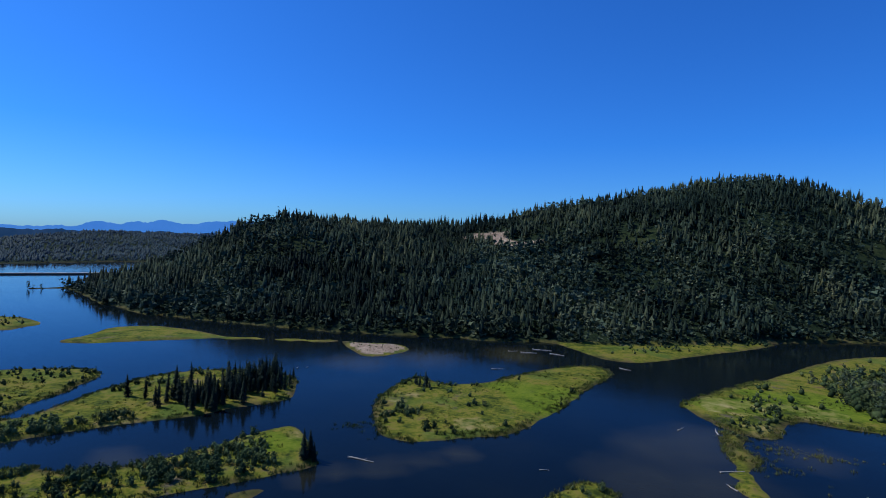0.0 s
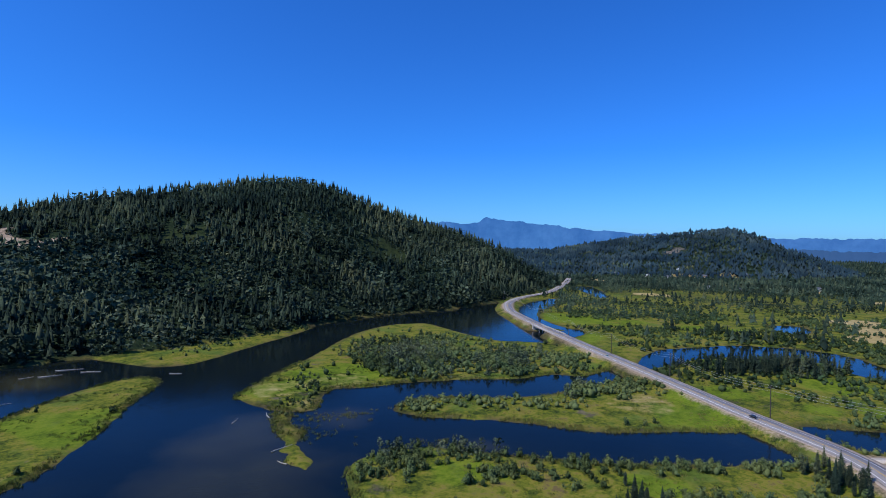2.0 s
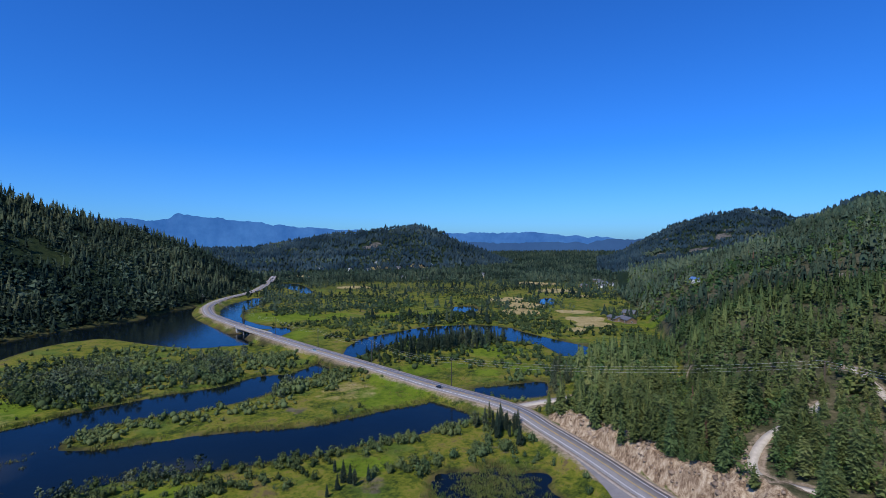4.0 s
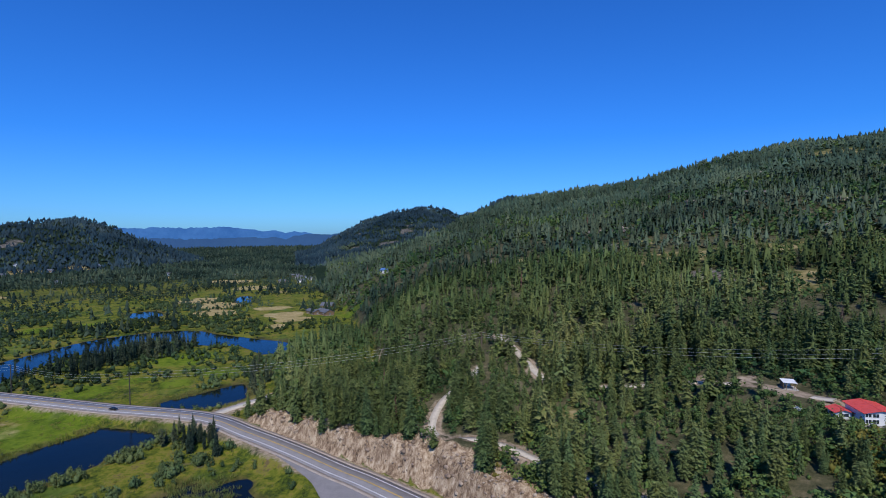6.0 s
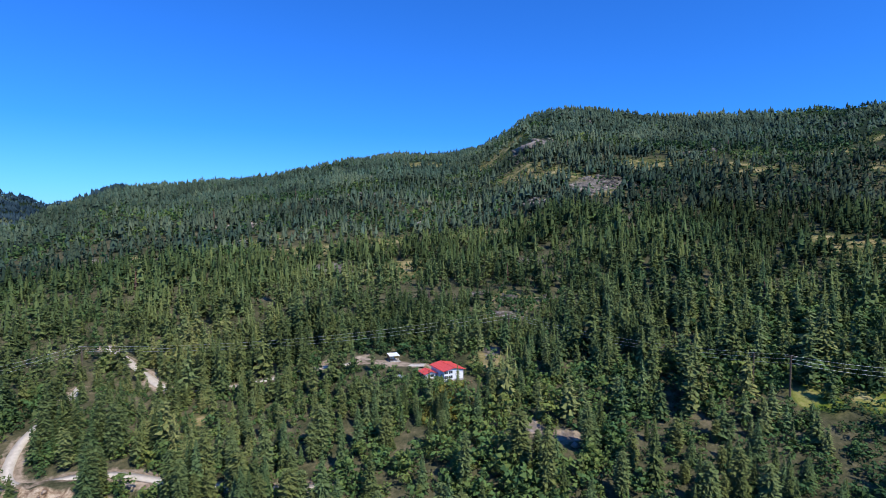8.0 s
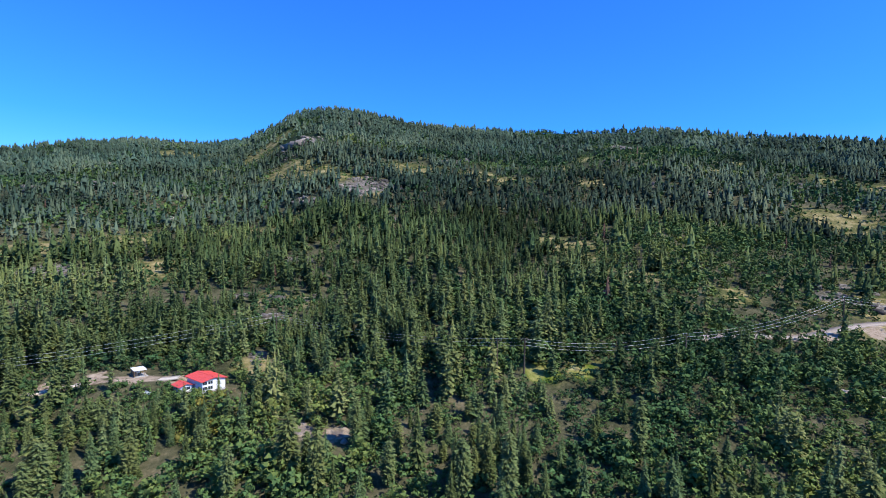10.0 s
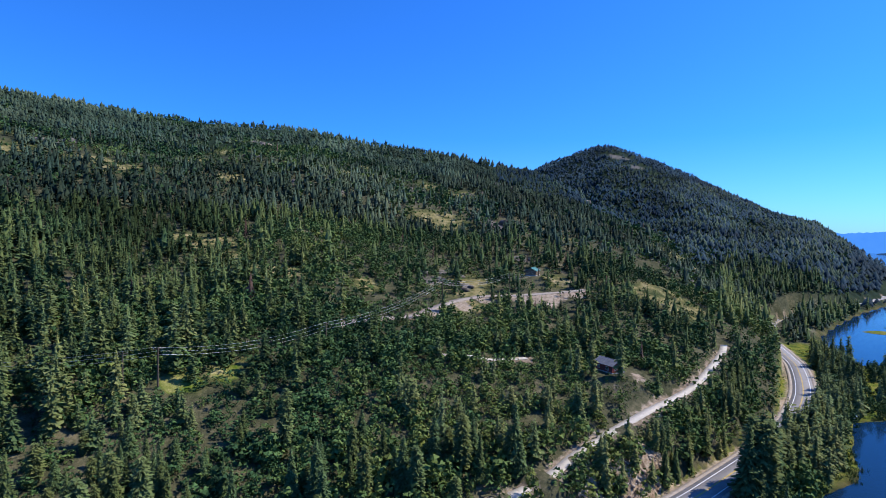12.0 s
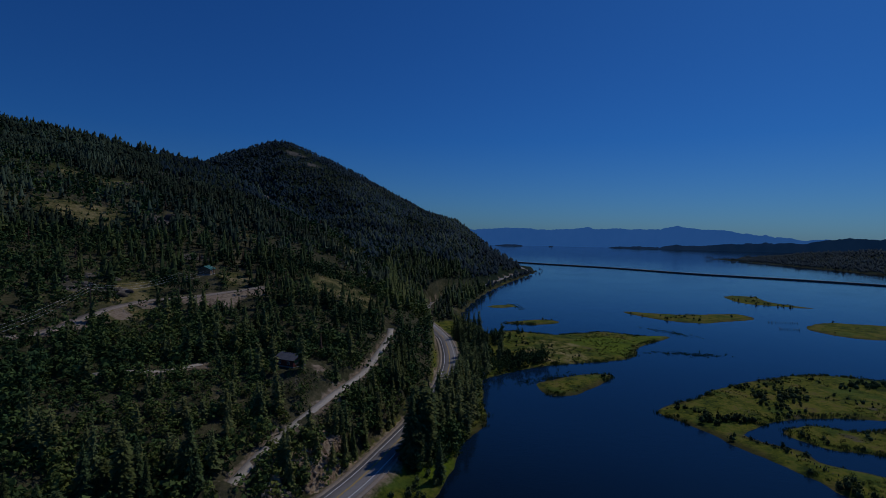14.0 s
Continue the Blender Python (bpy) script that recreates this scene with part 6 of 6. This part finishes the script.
# ---- driftwood, pilings and stones in the water ----
def driftwood(x, y, turn, length, radius, label="bleached grey driftwood log lying in the shallow water"):
    d = thing("driftwood_log", pose(x, y, 0.05, 0, 0, turn), label, "log", "driftwood in the delta")
    bm = bmesh.new()
    n = 8
    for i in range(n):
        a, b = i / n, (i + 1) / n
        tube(bm, ((a - 0.5) * length, 0.25 * math.sin(5 * a + x), radius * 0.3), ((b - 0.5) * length, 0.25 * math.sin(5 * b + x), radius * 0.3), radius * (1.1 - 0.7 * a), radius * (1.1 - 0.7 * b), 7)
    part("stem", bm, GREYWOOD, d)
    bm = bmesh.new()
    for k in range(5):
        tube(bm, (-0.5 * length, 0.0, radius * 0.3), (-0.5 * length - 0.5 * radius, radius * 2.2 * math.cos(k * 1.3 + x), radius * (0.3 + 2.0 * abs(math.sin(k * 1.3 + x)))), radius * 0.35, radius * 0.1, 5)
    part("root_plate", bm, GREYWOOD, d)
    part("branch", tubed((0.1 * length, 0, radius * 0.4), (0.2 * length, radius * 2.5, radius * 2.6), radius * 0.3, radius * 0.08, 5), GREYWOOD, d)


for x, y, turn, length, radius in ((-31, 216, -20, 12, 0.35), (43, 211, -5, 4, 0.2), (72, 430, -8, 13, 0.5), (85, 442, -20, 16, 0.45), (94, 426, -30, 12, 0.4), (134, 383, -40, 8, 0.35), (41, 374, 0, 9, 0.25), (-91, 364, 60, 2.5, 0.3), (-97, 362, 80, 2.5, 0.3), (137, 260, 70, 9, 0.3), (120, 214, 10, 11, 0.3), (121, 263, 45, 8, 0.22), (112, 200, 100, 6, 0.25), (150, 268, 20, 7, 0.25), (-27, 318, 70, 8, 0.3), (60, 435, 10, 8, 0.3)):
    driftwood(x, y, turn, length, radius)


def piling(x, y, height):
    p = thing("piling", pose(x, y, -1.5, 0, 0, float(rng.uniform(0, 360))), "weathered dark timber piling standing in the marsh", "piling", "row of pilings")
    part("post", tubed((0, 0, 0), (0.05, 0.03, 1.5 + height), 0.2, 0.16, 8), STEEL_DARK, p)
    part("post_top", tubed((0.05, 0.03, 1.5 + height), (0.05, 0.03, 1.55 + height), 0.17, 0.12, 8), GREYWOOD, p, "bleached top")


for line in (((-281, 10), (-276, 19), (-270, 27), (-262, 34), (-254, 40), (-244, 47)), ((-647, 51), (-651, 69)), ((-692, 44), (-702, 72))):
    row = rounded(line, False, 8 if len(line) > 3 else 14)
    for px, py in row[::1]:
        piling(px + rng.normal(0, 0.3), py + rng.normal(0, 0.3), rng.uniform(0.8, 1.9))


# ---- reeds, dead trees and low plants ----
def blades(height, width, count, seed):
    """A tuft of upright blades."""
    g = np.random.RandomState(seed)
    v, f = [], []
    for _ in range(count):
        x, y, a = g.normal(0, width * 0.35), g.normal(0, width * 0.35), g.uniform(0, 6.3)
        h, w = height * g.uniform(0.6, 1.1), width * 0.07
        lx, ly = g.normal(0, 0.18, 2) * height
        b = len(v)
        v += [(x - w * math.cos(a), y - w * math.sin(a), 0), (x + w * math.cos(a), y + w * math.sin(a), 0), (x + lx, y + ly, h)]
        f.append((b, b + 1, b + 2))
    return np.array(v), np.array(f)


REED = leaf_material("reed_blades", [(0.25, (0.07, 0.085, 0.02)), (0.5, (0.13, 0.15, 0.03)), (0.8, (0.22, 0.19, 0.06))])
TUFTS = [blades(1.0, 1.4, 16, 300 + k) for k in range(4)]


def shore_reeds(b0, b1, r0, r1, spacing, lo, hi, height):
    """Reeds along the water's edge."""
    x, y = scatter(b0, b1, r0, r1, spacing)
    z, d, hill, up = finished_height(x, y)
    keep = (~hill) & (d > lo) & (d < hi) & (fbm(x, y, 26, 3) > 0.42) & (road_gap(x, y) > 4)
    x, y, z = x[keep], y[keep], z[keep]
    h = height * rng.uniform(0.6, 1.3, len(x))
    return np.column_stack([x, y, np.maximum(z, -0.6), h, h])


def reed_bed(px, py, sx, sy, n, turn):
    u, w = rng.normal(0, sx, n), rng.normal(0, sy, n)
    c, s = math.cos(radians(turn)), math.sin(radians(turn))
    h = rng.uniform(0.8, 1.6, n)
    return np.column_stack([px + u * c - w * s, py + u * s + w * c, np.full(n, -0.4), h, h])


plant("shore_reeds", "yellow green reeds along the marsh edges", "reeds", TUFTS, np.vstack([shore_reeds(-45, 100, 150, 420, 2.1, -1.2, 5, 1.3), shore_reeds(236, 300, 250, 560, 2.4, -1.2, 5, 1.4)]), REED)
plant("open_reeds", "sparse reeds standing in open water", "reeds", TUFTS, np.vstack([reed_bed(-463, -24, 14, 4, 160, 110), reed_bed(-330, -100, 14, 3, 130, 150), reed_bed(160, 236, 12, 4, 90, -30), reed_bed(175, 170, 8, 3, 60, -30), reed_bed(-560, -45, 14, 4, 90, 60), reed_bed(-30, 270, 3, 12, 60, 0), reed_bed(-40, 255, 5, 3, 30, 0), reed_bed(-650, -240, 16, 4, 80, 40), reed_bed(140, 225, 6, 10, 80, 0), reed_bed(-178, 250, 20, 6, 160, 50), reed_bed(8, 318, 6, 3, 50, 0), reed_bed(190, 25, 12, 9, 500, 0), reed_bed(200, 30, 10, 8, 400, 0)]), REED)
# taller grass clumps over the marsh break up its surface
def marsh_clumps(b0, b1, r0, r1, spacing, height):
    x, y = scatter(b0, b1, r0, r1, spacing)
    z, d, hill, up = finished_height(x, y)
    keep = (~hill) & (d > 3) & (fbm(x + 70, y, 18, 3) > 0.47) & (road_gap(x, y) > 2) & (inside(x, y, rings["sand"]) < -4) & (inside(x, y, LAYBY) < -2)
    x, y, z = x[keep], y[keep], z[keep]
    h = height * rng.uniform(0.5, 1.4, len(x))
    return np.column_stack([x, y, z - 0.1, h, h * 1.3])


plant("marsh_grass", "tall yellow green marsh grass in tussocks", "grass", TUFTS, np.vstack([marsh_clumps(-45, 100, 120, 400, 3.4, 0.8), marsh_clumps(240, 285, 240, 520, 3.2, 0.8)]), REED)

dead = np.vstack([stand(100, 236, 180, 420, 66, 11), stand(100, 236, 420, 900, 110, 13)])
plant("dead_conifers", "rust brown dead conifers between the living ones", "dead trees", UNIT_MID, dead * (1, 1, 1, 1, 0.75), DEADWOOD)
under = np.vstack([stand(84, 172, 125, 265, 4.6, 2.9), stand(172, 240, 125, 290, 3.8, 4.4), stand(84, 243, 265, 420, 8.0, 3.6), grove(-172, -157, 7, 5, 60, 1.6), grove(106, -154, 7, 3, 70, 2.4), grove(116, -157, 6, 3, 40, 2.2), grove(120, -165, 4, 3, 20, 2.0)])
plant("undergrowth", "light green undergrowth between the conifers", "shrubs", UNIT_LOW, under, BROADLEAF, -0.02)
gaps_x, gaps_y = scatter(99, 243, 125, 1250, 8.0)
gz2, _, gh2, _ = finished_height(gaps_x, gaps_y)
in_gap = (np.maximum(patch(gaps_x, gaps_y, OPENINGS), 0.5 * patch(gaps_x, gaps_y, CRAGS)) * gh2 > 0.3) & (rng.rand(len(gaps_x)) < 0.75) & (road_gap(gaps_x, gaps_y) > 1)
gap_h = rng.uniform(1.2, 4.2, int(in_gap.sum()))
plant("clearing_shrubs", "light green shrubs in grassy clearings", "shrubs", UNIT_BUSH_FAR, np.column_stack([gaps_x[in_gap], gaps_y[in_gap], gz2[in_gap] - 0.2, gap_h, gap_h]), BROADLEAF)
plant("yellow_shrubs", "yellowing bushes below the white house", "shrubs", UNIT_BUSH, np.vstack([grove(97, -150, 3.5, 2.5, 26, 3.2), grove(95, -158, 3, 2, 16, 2.4), grove(101, -154, 4, 2, 14, 2.2), grove(160, -72, 3, 2, 10, 2)]), AUTUMN)


# ---- loose rock on the cuttings and crags ----
def chunk(seed):
    """An angular lump of broken rock."""
    g = np.random.RandomState(seed)
    t = (1 + 5 ** 0.5) / 2
    v = np.array([(-1, t, 0), (1, t, 0), (-1, -t, 0), (1, -t, 0), (0, -1, t), (0, 1, t), (0, -1, -t), (0, 1, -t), (t, 0, -1), (t, 0, 1), (-t, 0, -1), (-t, 0, 1)], float) / 1.9
    f = np.array([(0, 11, 5), (0, 5, 1), (0, 1, 7), (0, 7, 10), (0, 10, 11), (1, 5, 9), (5, 11, 4), (11, 10, 2), (10, 7, 6), (7, 1, 8), (3, 9, 4), (3, 4, 2), (3, 2, 6), (3, 6, 8), (3, 8, 9), (4, 9, 5), (2, 4, 11), (6, 2, 10), (8, 6, 7), (9, 8, 1)])
    return v * g.uniform(0.6, 1.3, (12, 1)) * (1, 0.8, 0.7), f


LUMPS = [chunk(400 + k) for k in range(6)]


def rock_stuff(name, stops):
    n = Nodes(name)
    f = n.math("ADD", n.math("MULTIPLY", n.attr("tone"), 0.5), n.math("MULTIPLY", n.noise(0.8, 5, 0.7), 0.5))
    n.bump(n.noise(1.5, 5, 0.7), 0.7, 0.15)
    return n.done(n.ramp(f, stops), 0.9, 0.2)


TAN_ROCK = rock_stuff("tan_rock", [(0.25, (0.12, 0.085, 0.06)), (0.5, (0.28, 0.205, 0.145)), (0.75, (0.46, 0.37, 0.28))])
GREY_ROCK = rock_stuff("grey_rock", [(0.25, (0.06, 0.052, 0.044)), (0.5, (0.16, 0.135, 0.112)), (0.75, (0.31, 0.265, 0.22))])
qx, qy = scatter(84, 236, 125, 300, 1.25)
qd, _, _ = along(qx, qy, highway_line, 40)
near_road = (qd > 7.2) & (qd < 21) & ((qx > 105) | ((qx < -118) & (qx > -165)))
qx, qy, qd = qx[near_road], qy[near_road], qd[near_road]
qz, _, qh, _ = finished_height(qx, qy)
ok = qh & (qz > 4.4) & (rng.rand(len(qx)) < 0.7 * (1 - smooth(15, 21, qd)))
size = rng.gamma(1.6, 0.2, int(ok.sum())) + 0.12
plant("cutting_rock", "broken tan rock of the road cutting", "rock", LUMPS, np.column_stack([qx[ok], qy[ok], qz[ok] - 0.1, size, size * 1.2]), TAN_ROCK)
qx, qy = scatter(96, 236, 150, 1450, 5.0)
qc = patch(qx, qy, CRAGS)
ok = (qc > 0.4) & (rng.rand(len(qx)) < 0.8)
qx, qy = qx[ok], qy[ok]
qz = finished_height(qx, qy)[0]
size = rng.gamma(1.5, 0.8, len(qx)) * np.clip(np.hypot(qx, qy) / 600, 0.4, 1.6) + 0.3
plant("crag_rock", "grey rock outcrops on the mountain side", "rock", LUMPS, np.column_stack([qx, qy, qz, size * 1.3, size * 1.6]), GREY_ROCK)
plant("sandbar_scrub", "low scrub on the sand bar", "shrubs", UNIT_BUSH_FAR, np.vstack([grove(-60, 440, 9, 7, 22, 1.4), grove(-45, 425, 8, 6, 16, 1.2), grove(-72, 448, 4, 3, 8, 1.6)]), SHRUB)
plant("sandbar_stones", "pale stones and drift on the sand bar", "stones", LUMPS, np.vstack([grove(-55, 432, 13, 12, 130, 0.5)]) + (0, 0, 0.2, 0, 0), TAN_ROCK)
